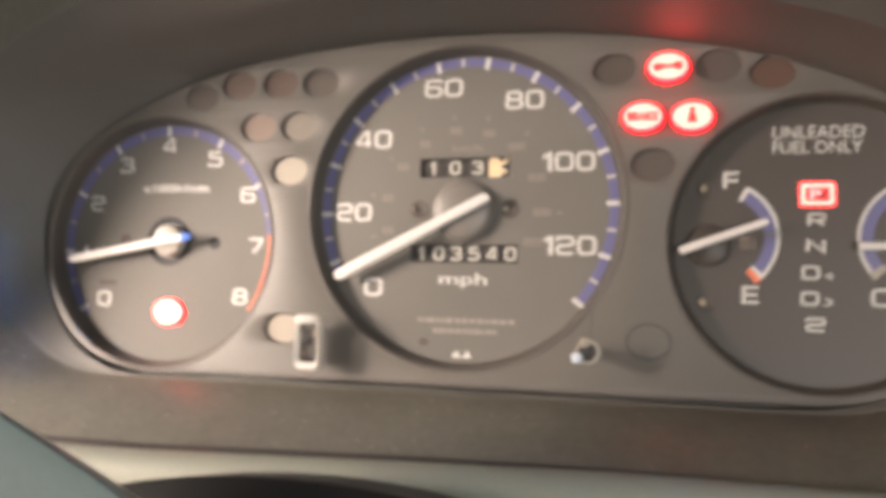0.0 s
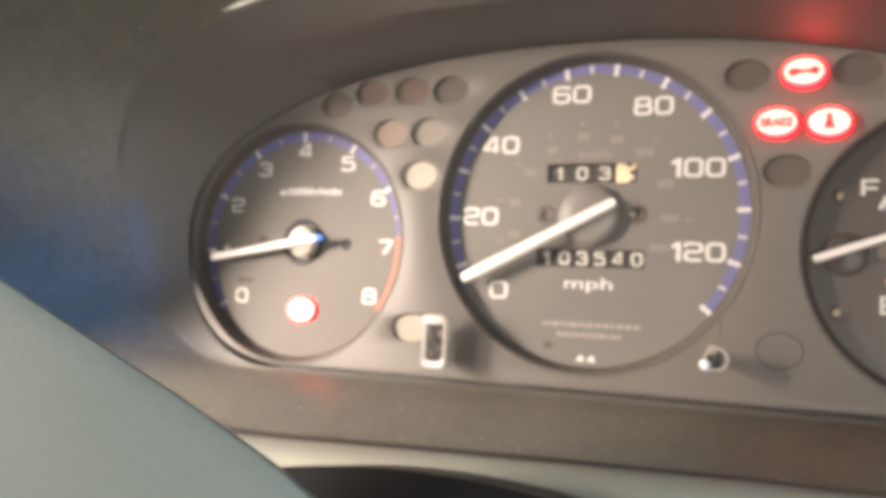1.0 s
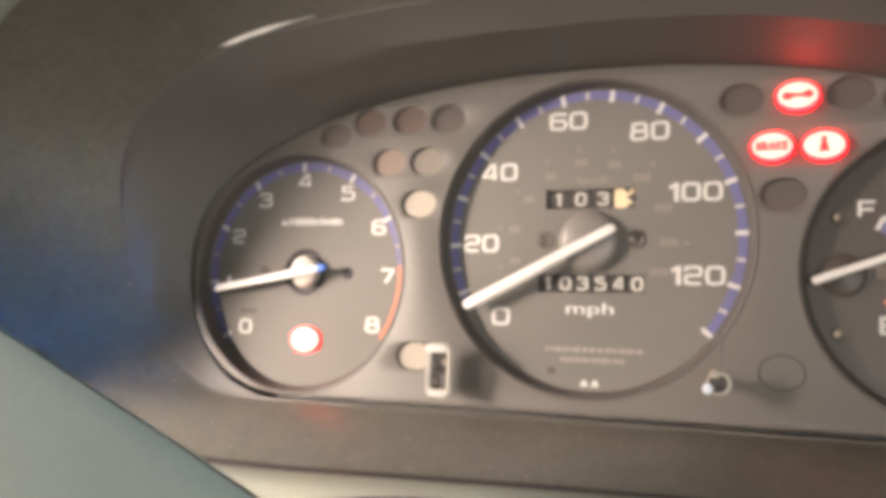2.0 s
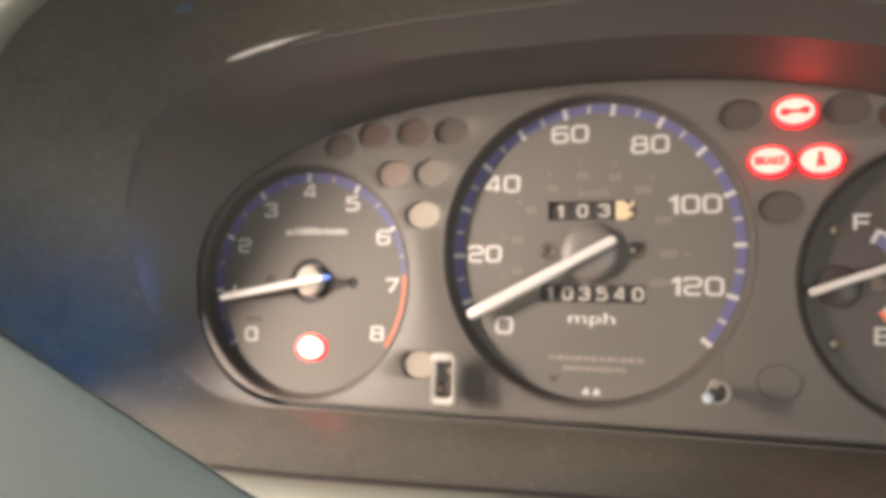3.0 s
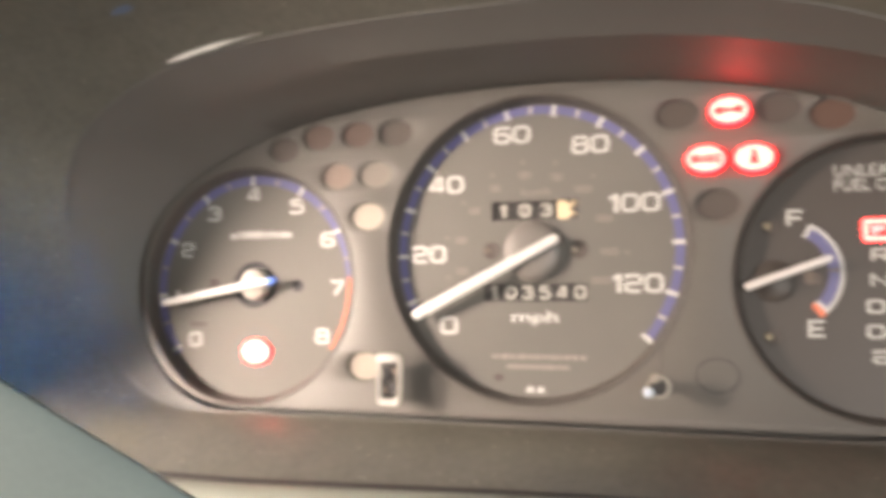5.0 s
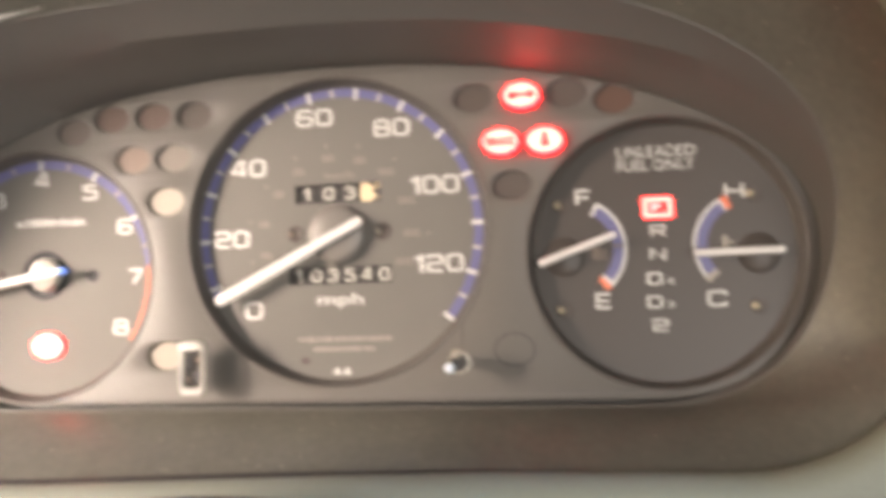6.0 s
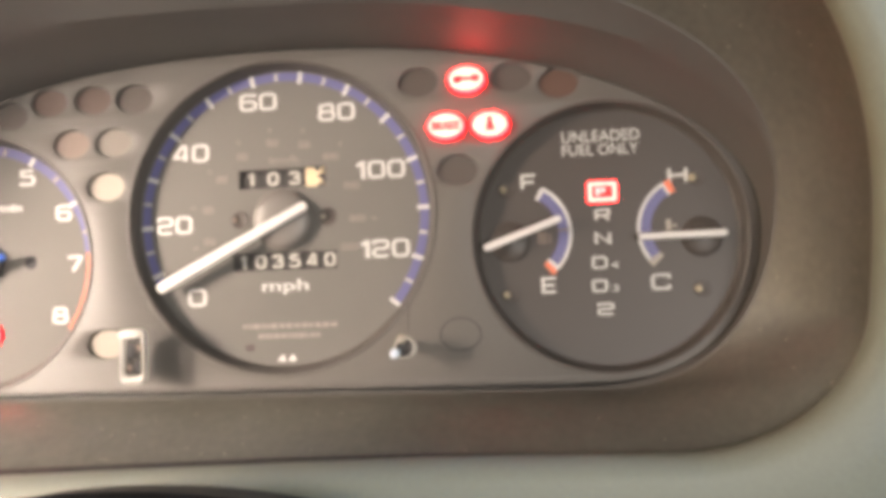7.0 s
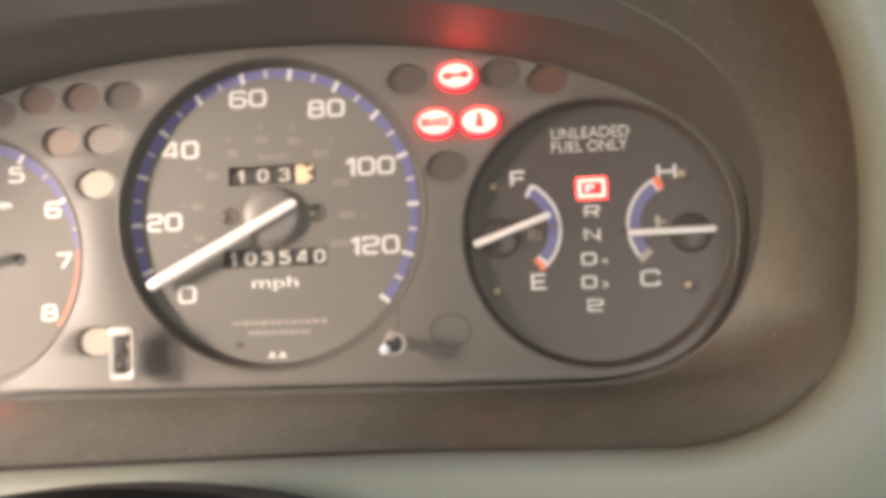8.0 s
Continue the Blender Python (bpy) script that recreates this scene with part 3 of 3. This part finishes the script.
flat_part("scale_band", [sector(0, 0, 44.8, 47.6, mph(8.5), mph(130), 90)], -0.12, 0.1, BLUE, speedo, "violet-blue scale band")
ticks(SPEEDO, 45.9, [mph(v) for v in range(10, 131, 10)], 3.8, 1.4, WHITE, speedo)
ticks(SPEEDO, 46.1, [mph(v) for v in range(15, 131, 10)], 2.6, 1.0, DIGIT, speedo)
for word, x, z, w in (("0", -29.3, -25.1, 6.2), ("20", -36.8, -1.2, 12.2), ("40", -30.9, 22.4, 12.4), ("60", -7.8, 38.3, 12.6), ("80", 18.3, 33.6, 12.2),
                      ("00", 34.2, 14.1, 12.2), ("20", 35.0, -11.4, 12.2)):
    number(word, x, z, 5.8, w, 1.15, -0.02, WHITE, speedo)
for x, z in ((26.2, 14.1), (27.0, -11.4)):
    flat_part("numeral", [[(x - 0.2, z - 2.9), (x + 1.1, z - 2.9), (x + 1.1, z + 2.9), (x + 0.1, z + 2.9), (x - 1.7, z + 1.9), (x - 1.7, z + 0.8), (x - 0.2, z + 1.4)]], -0.16, 0.0, WHITE, speedo)
lettering("lettering", "mph", 0.2, -22.6, 4.7, 15.2, -0.08, WHITE, speedo, 0.008)
rng = random.Random(4)
for z, x0, x1 in ((-35.0, -14.0, 15.0), (-38.2, -9.0, 10.5)):
    x = x0
    while x < x1:
        w = rng.uniform(0.9, 2.2)
        flat_part("print_bar", [rounded(x + w / 2, z, w, rng.uniform(1.2, 1.7), 0.25)], -0.1, 0.1, TAN, speedo)
        x += w + rng.uniform(0.35, 0.7)
for x, z, w, a in ((-13.4, 20.5, 3.6, 120), (-3.3, 24.5, 4.0, 98), (7.4, 23.4, 4.0, 76), (16.2, 19.1, 5.4, 50), (22.8, 9.4, 5.4, 22), (24.4, -1.3, 5.4, -3), (21.6, -10.4, 5.6, -26),
                   (-20.5, 13.3, 3.8, 147), (-25.3, 3.4, 3.8, 172), (-24.9, -7.0, 3.8, 197)):
    n = 2 if w < 5 else 3
    for k in range(n):
        xk = x + (k - (n - 1) / 2) * w / n
        flat_part("print_bar", [rounded(xk, z, w / n - 0.4, 2.1, 0.45), rounded(xk, z, w / n - 1.1, 1.2, 0.2)], -0.1, 0.1, FAINT, speedo)
    r = math.hypot(x, z) + 3.4 + 0.25 * w * abs(math.cos(radians(a)))
    c, d = math.cos(radians(a)), math.sin(radians(a))
    flat_part("print_bar", [[(r * c - 0.25 * d, r * d + 0.25 * c), (r * c + 0.25 * d, r * d - 0.25 * c), ((r + 1.5) * c + 0.25 * d, (r + 1.5) * d - 0.25 * c), ((r + 1.5) * c - 0.25 * d, (r + 1.5) * d + 0.25 * c)]], -0.1, 0.1, FAINT, speedo)
lettering("lettering", "km/h", 0.6, 18.7, 2.2, 9.6, -0.08, FAINT, speedo)
flat_part("pin_hole", [ellipse(-11.8, -41.9, 1.6, 1.2, 20)], -0.12, 0.1, LENS_DARK, speedo)
for x in (-1.2, 2.2):
    flat_part("print_bar", [[(x - 1.5, -46.4), (x + 1.2, -46.4), (x + 0.6, -44.4), (x - 0.4, -44.4)]], -0.12, 0.1, WHITE, speedo)


def counter(x0, x1, z0, z1, digits, name):
    n = len(digits)
    step = (x1 - x0) / n
    zc = (z0 + z1) / 2
    for i, d in enumerate(digits):
        xa, xb = x0 + i * step + 0.25, x0 + (i + 1) * step - 0.25
        pale = d == "#"
        rings = [[mm(x, 9.6 - 8.6 * math.cos(radians(-40 + 4 * k)), zc + 8.6 * math.sin(radians(-40 + 4 * k))) for k in range(21)] for x in (xa, xb)]
        part("number_drum", loft(rings, closed=False), TENTHS if pale else DRUM, speedo, "cream tenths drum" if pale else "")
        xm = (xa + xb) / 2
        if pale:
            flat_part("print_bar", [[(xm + 0.2, zc + 0.1), (xb, zc + 1.9), (xb, zc - 1.6)]], 0.80, 0.95, DRUM, speedo)
            flat_part("print_bar", [[(xm - 0.6, z1), (xm + 0.8, zc + 1.5), (xm + 1.8, z1)]], 0.80, 0.95, DRUM, speedo)
            flat_part("print_bar", [[(xm + 0.4, z0), (xm + 1.2, zc - 1.6), (xb, z0)]], 0.80, 0.95, DRUM, speedo)
            flat_part("print_bar", [[(xb - 1.3, z0), (xb, z0), (xb, z1), (xb - 0.7, z1)]], 0.74, 0.79, DRUM, speedo)
        elif d == "1":
            flat_part("digit", [[(xm + 0.1, zc - 2.1), (xm + 1.1, zc - 2.1), (xm + 1.1, zc + 2.1), (xm + 0.4, zc + 2.1), (xm - 0.7, zc + 1.2), (xm - 0.7, zc + 0.7), (xm + 0.1, zc + 1.0)]], 0.8, 0.95, DIGIT, speedo)
        else:
            glyph("digit", d, xm + 0.3, zc, 4.4, 3.7, 0.95, 0.95, DIGIT, speedo, 0.85)


counter(-14.7, 14.4, 9.8, 15.9, "103#", "trip")
counter(-17.0, 17.4, -17.0, -11.3, "103540", "odometer")
for x in (-14.6, 14.7):
    part("stop_pin", lathe(x, -0.4, [(2.9, -0.15), (2.6, -0.5), (2.0, -0.3), (1.6, -0.2), (0.01, -0.2)], 24), LENS_DARK, speedo)
    part("stop_pin", lathe(x - 1.4, -0.3, [(0.8, 0), (0.8, -1.0), (0.4, -1.3), (0.01, -1.3)], 16), CREAM if x > 0 else LENS_TAN, speedo)
part("hub_cap", lathe(0.0, -0.8, [(10.0, -0.1), (9.7, -1.5), (9.0, -2.5), (7.2, -3.2), (4.0, -3.6), (0.01, -3.7)], 56), HUB, speedo, "grey domed hub cap")
needle((0.0, -1.3), 207.4, 45.6, 10.0, 4.0, 3.3, -4.7, speedo)

# tachometer
tach = flat_part("tachometer", [ellipse(*TACH, R_TACH - 1.6, R_TACH - 1.6, 88)], 0.0, 1.0, DIAL, cluster, "charcoal rev counter dial with red zone")
recess(TACH, R_TACH, tach)
TC = (-105.4, -12.0)


def rev(v):
    return 92 + (4 - v) * 30.8


flat_part("scale_band", [sector(*TC, 37.9, 41.0, rev(-0.1), rev(6.83), 70)], -0.12, 0.1, BLUE, tach, "violet-blue scale band")
flat_part("red_zone", [sector(*TC, 38.3, 41.0, rev(6.83), rev(8.1), 30)], -0.12, 0.1, RED, tach, "orange-red zone")
ticks(TC, 39.2, [rev(v) for v in range(0, 7)], 3.4, 1.3, WHITE, tach)
ticks(TC, 39.3, [rev(v + 0.5) for v in range(0, 7)], 2.2, 1.0, CREAM, tach)
for word, x, z in (("0", -129.6, -31.2), ("1", -138.0, -15.5), ("2", -134.2, 2.2), ("3", -123.0, 15.6), ("4", -106.2, 22.2), ("5", -88.2, 17.2), ("6", -75.3, 4.8), ("7", -71.6, -12.4), ("8", -76.6, -29.4)):
    number(word, x, z, 5.4, 2.6 if word == "1" else 5.6, 1.1, -0.02, WHITE, tach)
lettering("lettering", "x1000r/min", -103.2, 7.3, 2.7, 26, -0.08, WHITE, tach, 0.03)
flat_part("pin_hole", [ellipse(-87.0, -11.6, 2.1, 2.1, 24)], -0.08, 0.1, BLACK, tach, "small dark hole beside the hub")
part("stop_pin", lathe(-121.8, -10.8, [(2.3, -0.1), (2.1, -0.45), (1.5, -0.3), (0.01, -0.2)], 24), LENS_DARK, tach)
flat_part("print_bar", [rounded(-128.5, -25.5, 7, 1.6, 0.3)], -0.1, 0.1, LENS_DARK, tach)
lamp = flat_part("warning_lamp", [ellipse(-103.1, -35.3, 5.8, 4.5)], -1.0, 0.2, HALO_RIM, tach, "lit red oval engine lamp", 0.2)
flat_part("lamp_lens", [ellipse(-103.1, -35.3, 5.3, 4.05)], -1.15, -0.9, LIT_ENGINE, tach)
for dx, w in ((-2.7, 1.5), (-0.4, 1.3), (1.9, 1.6)):
    flat_part("icon", [rounded(-103.1 + dx, -35.2, w, 3.0, 0.4)], -1.25, -1.1, LIT_DIM, tach)
part("hub_recess", lathe(-105.0, -11.0, [(8.4, -0.1), (8.0, -0.6), (7.2, -0.3), (0.01, -0.25)], 48), BLACK, tach)
part("hub_cap", lathe(-103.6, -11.0, [(5.6, 0), (5.5, -2.8), (5.0, -3.5), (3.0, -4.0), (0.01, -4.2)], 40), HUB_LIGHT, tach, "pale grey hub cap")
needle((-102.6, -11.2), 190.0, 39.0, 6.0, 2.6, 3.2, -5.0, tach)
needle((-102.6, -11.2), 190.0, -6.0, 9.4, 3.2, 2.0, -5.0, tach, NEEDLE_BLUE, name="needle_tail")

# fuel, selector and temperature dial
aux = flat_part("fuel_and_temperature_gauge", [ellipse(*AUX, R_AUX - 1.6, R_AUX - 1.6, 88)], 0.0, 1.0, DIAL_DARK, cluster, "dark dial with fuel gauge, gear letters and temperature gauge")
recess(AUX, R_AUX, aux)
FC, HC = (76.0, -8.8), (128.6, -8.8)
flat_part("scale_band", [sector(*FC, 12.2, 15.4, -44, 60, 30)], -0.12, 0.1, BLUE, aux)
flat_part("scale_edge", [sector(*FC, 15.4, 16.4, -44, 62, 30)], -0.12, 0.1, WHITE, aux)
flat_part("scale_end", [sector(*FC, 12.0, 16.0, 59, 64, 6)], -0.16, 0.1, WHITE, aux)
flat_part("scale_end", [sector(*FC, 12.0, 16.4, -46, -41, 6)], -0.16, 0.1, WHITE, aux)
flat_part("scale_end", [sector(*FC, 12.0, 16.4, -53, -46, 6)], -0.16, 0.1, RED, aux, "orange-red empty mark")
flat_part("scale_mark", [sector(*FC, 12.0, 15.4, 2, 5, 6)], -0.16, 0.1, LENS_TAN, aux)
flat_part("scale_band", [sector(*HC, 12.2, 15.4, 122, 222, 30)], -0.12, 0.1, BLUE, aux)
flat_part("scale_edge", [sector(*HC, 15.4, 16.4, 120, 224, 30)], -0.12, 0.1, WHITE, aux)
flat_part("scale_end", [sector(*HC, 12.0, 16.4, 119, 122, 6)], -0.16, 0.1, WHITE, aux)
flat_part("scale_end", [sector(*HC, 12.2, 16.4, 111, 119, 6)], -0.16, 0.1, RED, aux, "orange-red hot mark")
flat_part("scale_end", [sector(*HC, 12.0, 16.6, 216, 224, 6)], -0.16, 0.1, CREAM, aux)
for word, x, z, w in (("F", 79.4, 7.6, 5.0), ("E", 84.7, -25.0, 5.0), ("H", 125.2, 7.6, 6.0), ("C", 118.7, -25.1, 6.0)):
    glyph("letter", word, x, z, 5.0, w, 1.0, -0.02, WHITE, aux)
lettering("lettering", "UNLEADED", 102.3, 21.1, 3.5, 24, -0.08, WHITE, aux, 0.0)
lettering("lettering", "FUEL ONLY", 102.0, 16.9, 3.5, 23.4, -0.08, WHITE, aux, 0.0)
flat_part("selector_lamp", [rounded(102.1, 3.5, 9.2, 6.6, 0.9), rounded(102.1, 3.5, 5.8, 3.4, 0.3)], -0.35, 0.2, HALO_RIM, aux, "lit red square round the park letter")
flat_part("lamp_frame", [rounded(102.1, 3.5, 8.6, 6.0, 0.7), rounded(102.1, 3.5, 6.4, 3.9, 0.3)], -0.5, -0.3, LIT, aux)
flat_part("lamp_backing", [rounded(102.1, 3.5, 6.4, 3.9, 0.3)], -0.2, 0.1, LIT_BACK, aux)
lettering("letter", "P", 101.6, 3.5, 2.5, 3.0, -0.28, LIT_DIM, aux, 0.03)
for word, x, z, w in (("R", 101.9, -3.7, 4.8), ("N", 101.7, -11.0, 5.0), ("D", 100.4, -18.5, 4.8), ("D", 100.2, -25.7, 4.8), ("2", 101.7, -32.9, 5.2)):
    glyph("letter", word, x, z, 3.9, w, 0.85, -0.02, WHITE, aux)
lettering("letter", "4", 105.0, -19.4, 2.0, 2.2, -0.08, WHITE, aux)
lettering("letter", "3", 104.8, -26.6, 2.0, 2.2, -0.08, WHITE, aux)
flat_part("fuel_icon", [rounded(83.0, -10.2, 3.0, 3.6, 0.4)], -0.12, 0.1, LENS_TAN, aux)
flat_part("fuel_icon", [rounded(85.4, -10.4, 0.9, 3.0, 0.3)], -0.12, 0.1, LENS_TAN, aux)
flat_part("temperature_icon", [rounded(121.8, -8.2, 1.6, 4.6, 0.6)], -0.12, 0.1, CREAM, aux)
flat_part("temperature_icon", [rounded(123.6, -8.0, 1.6, 0.8, 0.3)], -0.12, 0.1, CREAM, aux)
for x, z in ((71.4, 5.4), (71.4, -27.6), (129.6, 6.6), (129.8, -27.6)):
    part("screw_recess", lathe(x + 1.2, z, [(2.4, -0.12), (2.2, -0.35), (0.01, -0.2)], 20), LENS_DARK, aux)
    part("screw", lathe(x, z, [(1.2, 0), (1.2, -1.0), (0.7, -1.4), (0.01, -1.4)], 16), BRASS, aux, "small brass screw")
for c in ((73.0, -11.0), (131.6, -11.6)):
    part("hub_cap", lathe(*c, [(6.2, -0.1), (5.8, -0.9), (4.6, -1.5), (0.01, -1.8)], 40), DIAL_DARK, aux)
needle((72.0, -10.6), 20.0, 18.0, 7.4, 2.2, 2.4, -4.6, aux)
needle((131.4, -11.1), 180.6, 19.4, 7.0, 2.2, 2.4, -4.6, aux)

# clear peg and reset stem in front of the mask
PX, PZ = -45.3, -43.0
peg = []
for y, k in ((-4.8, 1.0), (-12.4, 0.98), (-13.2, 0.97)):
    peg.append([mm(x, y, z) for x, z in rounded(PX, PZ, 8.7 * k, 17.4 * k, 2.8 * k, 6)])
clear_peg = part("clear_peg", loft(peg), CLEAR, cluster, "clear plastic rectangular peg")
rim_rings = []
for y, w, h in ((-12.2, 8.7, 17.4), (-13.4, 8.4, 17.0), (-13.9, 7.6, 15.8), (-13.5, 6.2, 13.0), (-12.4, 5.6, 12.0)):
    rim_rings.append([mm(x, y, z) for x, z in rounded(PX, PZ, w, h, min(w, h) * 0.28, 6)])
part("peg_rim", loft(rim_rings), FROST, clear_peg, "pale frosted rim")
# white slips painting in the glints at the peg's two ends
flat_part("peg_glint", [rounded(PX - 1.0, PZ + 6.9, 6.6, 2.6, 1.1)], -14.2, -13.4, WHITE, clear_peg, "painted glint at the top of the clear peg", 0.5)
flat_part("peg_glint", [rounded(PX + 0.2, PZ - 7.3, 6.8, 1.4, 0.6)], -14.1, -13.4, WHITE, clear_peg, "painted glint at the foot of the clear peg", 0.4)
part("peg_core", box(*[v / 1000 for v in (PX - 3.3, PX + 3.0, -12.0, -8.6)], Z0 + (PZ - 6.2) / 1000, Z0 + (PZ + 5.6) / 1000, 0.0006), SMOKE, clear_peg)
for dx, dz, w, h in ((-1.1, 1.6, 2.4, 4.0), (1.5, -3.2, 1.8, 3.4)):
    part("peg_core", box(*[v / 1000 for v in (PX + dx - w / 2, PX + dx + w / 2, -12.5, -11.9)], Z0 + (PZ + dz - h / 2) / 1000, Z0 + (PZ + dz + h / 2) / 1000, 0.0003), BLACK, clear_peg)
for dx, dz, w, h in ((1.6, 2.6, 1.3, 2.0), (-1.6, -3.6, 1.3, 1.8)):
    part("peg_core", box(*[v / 1000 for v in (PX + dx - w / 2, PX + dx + w / 2, -12.5, -11.9)], Z0 + (PZ + dz - h / 2) / 1000, Z0 + (PZ + dz + h / 2) / 1000, 0.0003), LENS_TAN, clear_peg)

SX, SZ = 40.9, -42.4
stem = part("reset_stem", lathe(SX, SZ, [(1.9, -4.8), (1.9, -11.0), (3.2, -11.6), (3.6, -14.4), (3.3, -15.3), (2.6, -15.5)], 32), PEARL, cluster, "clear round trip reset stem")
part("stem_core", lathe(SX + 0.3, SZ - 0.2, [(2.7, -15.2), (2.1, -14.0), (0.01, -13.6)], 24), DRUM, stem)
# bluish and cream bumps that paint in the stem's two highlights
part("stem_blue_glint", lathe(SX - 2.9, SZ - 1.7, [(1.6, -15.0), (1.4, -16.0), (0.7, -16.4), (0.01, -16.5)], 20), GLINT_BLUE, stem, "painted bluish-white highlight")
part("stem_glint", lathe(SX - 0.9, SZ + 2.5, [(1.5, -14.9), (1.2, -15.6), (0.01, -15.8)], 16), CREAM, stem)
rib = [[mm(40.6 + dx - 0.06 * k, y, -30.2 - 1.9 * k) for dx, y in ((-0.45, -5.0), (-0.2, -5.25), (0.2, -5.25), (0.45, -5.0))] for k in range(5)]
part("mould_line", loft(rib, closed=False), WALL, cluster, "faint mould line in the mask")

# ---------------------------------------------------------------- steering column and wheel
column = thing("steering_column_cover", mm(0, 20, -150), "black plastic steering column cover below the instrument opening", "column cover")
rings = []
for y, k, drop in ((30, 0.90, 8), (-40, 0.95, 3), (-66, 0.97, 1.0), (-74, 0.90, 4), (-78, 0.8, 10)):
    rings.append([mm(-24 + 92 * k * math.cos(radians(a)), y, -129.5 + (54 * k) * math.sin(radians(a)) ** 0.6 - drop + 4) for a in range(0, 181, 6)])
part("upper_shell", loft(rings, closed=False), BLACK, column)
rings = []
for y, k in ((30, 0.90), (-40, 0.95), (-66, 0.97), (-78, 0.8)):
    rings.append([mm(-24 + 92 * k * math.cos(radians(a)), y, -124 + (40 * k) * math.sin(radians(a))) for a in range(180, 361, 6)])
part("lower_shell", loft(rings, closed=False), BLACK, column)

WC, W_LEAN, W_TURN = (-10.0, -92.0), 0.25, -25.0
wheel = thing("airbag_cover", mm(WC[0], -157.5, WC[1]), "smooth grey plastic airbag cover on the steering column", "airbag cover")
wheel_turn = Matrix.Rotation(math.atan(W_LEAN), 4, "X").inverted() @ Matrix.Rotation(radians(-W_TURN), 4, "Y")


def on_wheel(u, v, d):
    """Wheel coordinates (mm; u right, v up in the wheel's own plane, d towards the driver) to the world."""
    p = wheel_turn @ Vector((u / 1000, -d / 1000, v / 1000))
    return mm(WC[0], -157.5, WC[1]) + p


def slab(outline, d0, d1, crown):
    """A cushioned slab over an outline in the wheel's plane."""
    cu = sum(p[0] for p in outline) / len(outline)
    cv = sum(p[1] for p in outline) / len(outline)
    rings = []
    for k, d in ((0.58, d0), (0.74, d0 + 10), (0.90, d1 - 10), (0.985, d1 - 3.0), (1.0, d1 - 1.2), (0.998, d1 - 0.5), (0.995, d1 - 0.1), (0.990, d1), (0.8, d1 + crown * 0.4), (0.4, d1 + crown), (0.02, d1 + crown * 1.1)):
        rings.append([on_wheel(cu + (u - cu) * k, cv + (v - cv) * k, d) for u, v in outline])
    bm = loft(rings)
    bm.verts.ensure_lookup_table()
    bm.faces.new([bm.verts[len(bm.verts) - len(outline) + i] for i in range(len(outline))])
    bmesh.ops.recalc_face_normals(bm, faces=bm.faces)
    return bm


pad_top = [(u, 31.9 - (max(u + 10, 0) ** 2) / 300 + 0.075 * min(u + 10, 0) + 0.5 * min(max((-10 - u) / 20, 0), 1)) for u in range(96, -166, -6)]
part("pad", slab(pad_top + [(-176, -4), (-180, -40), (-172, -84), (-150, -99), (60, -99), (92, -84), (104, -50)], -20, 14, 2), PAD, wheel, "", 50)
part("boss", loft([[on_wheel(r * math.cos(a), -10 + r * math.sin(a), d) for a in [2 * math.pi * k / 32 for k in range(32)]] for r, d in ((34, -18), (34, -60), (32, -80))]), BLACK, wheel)
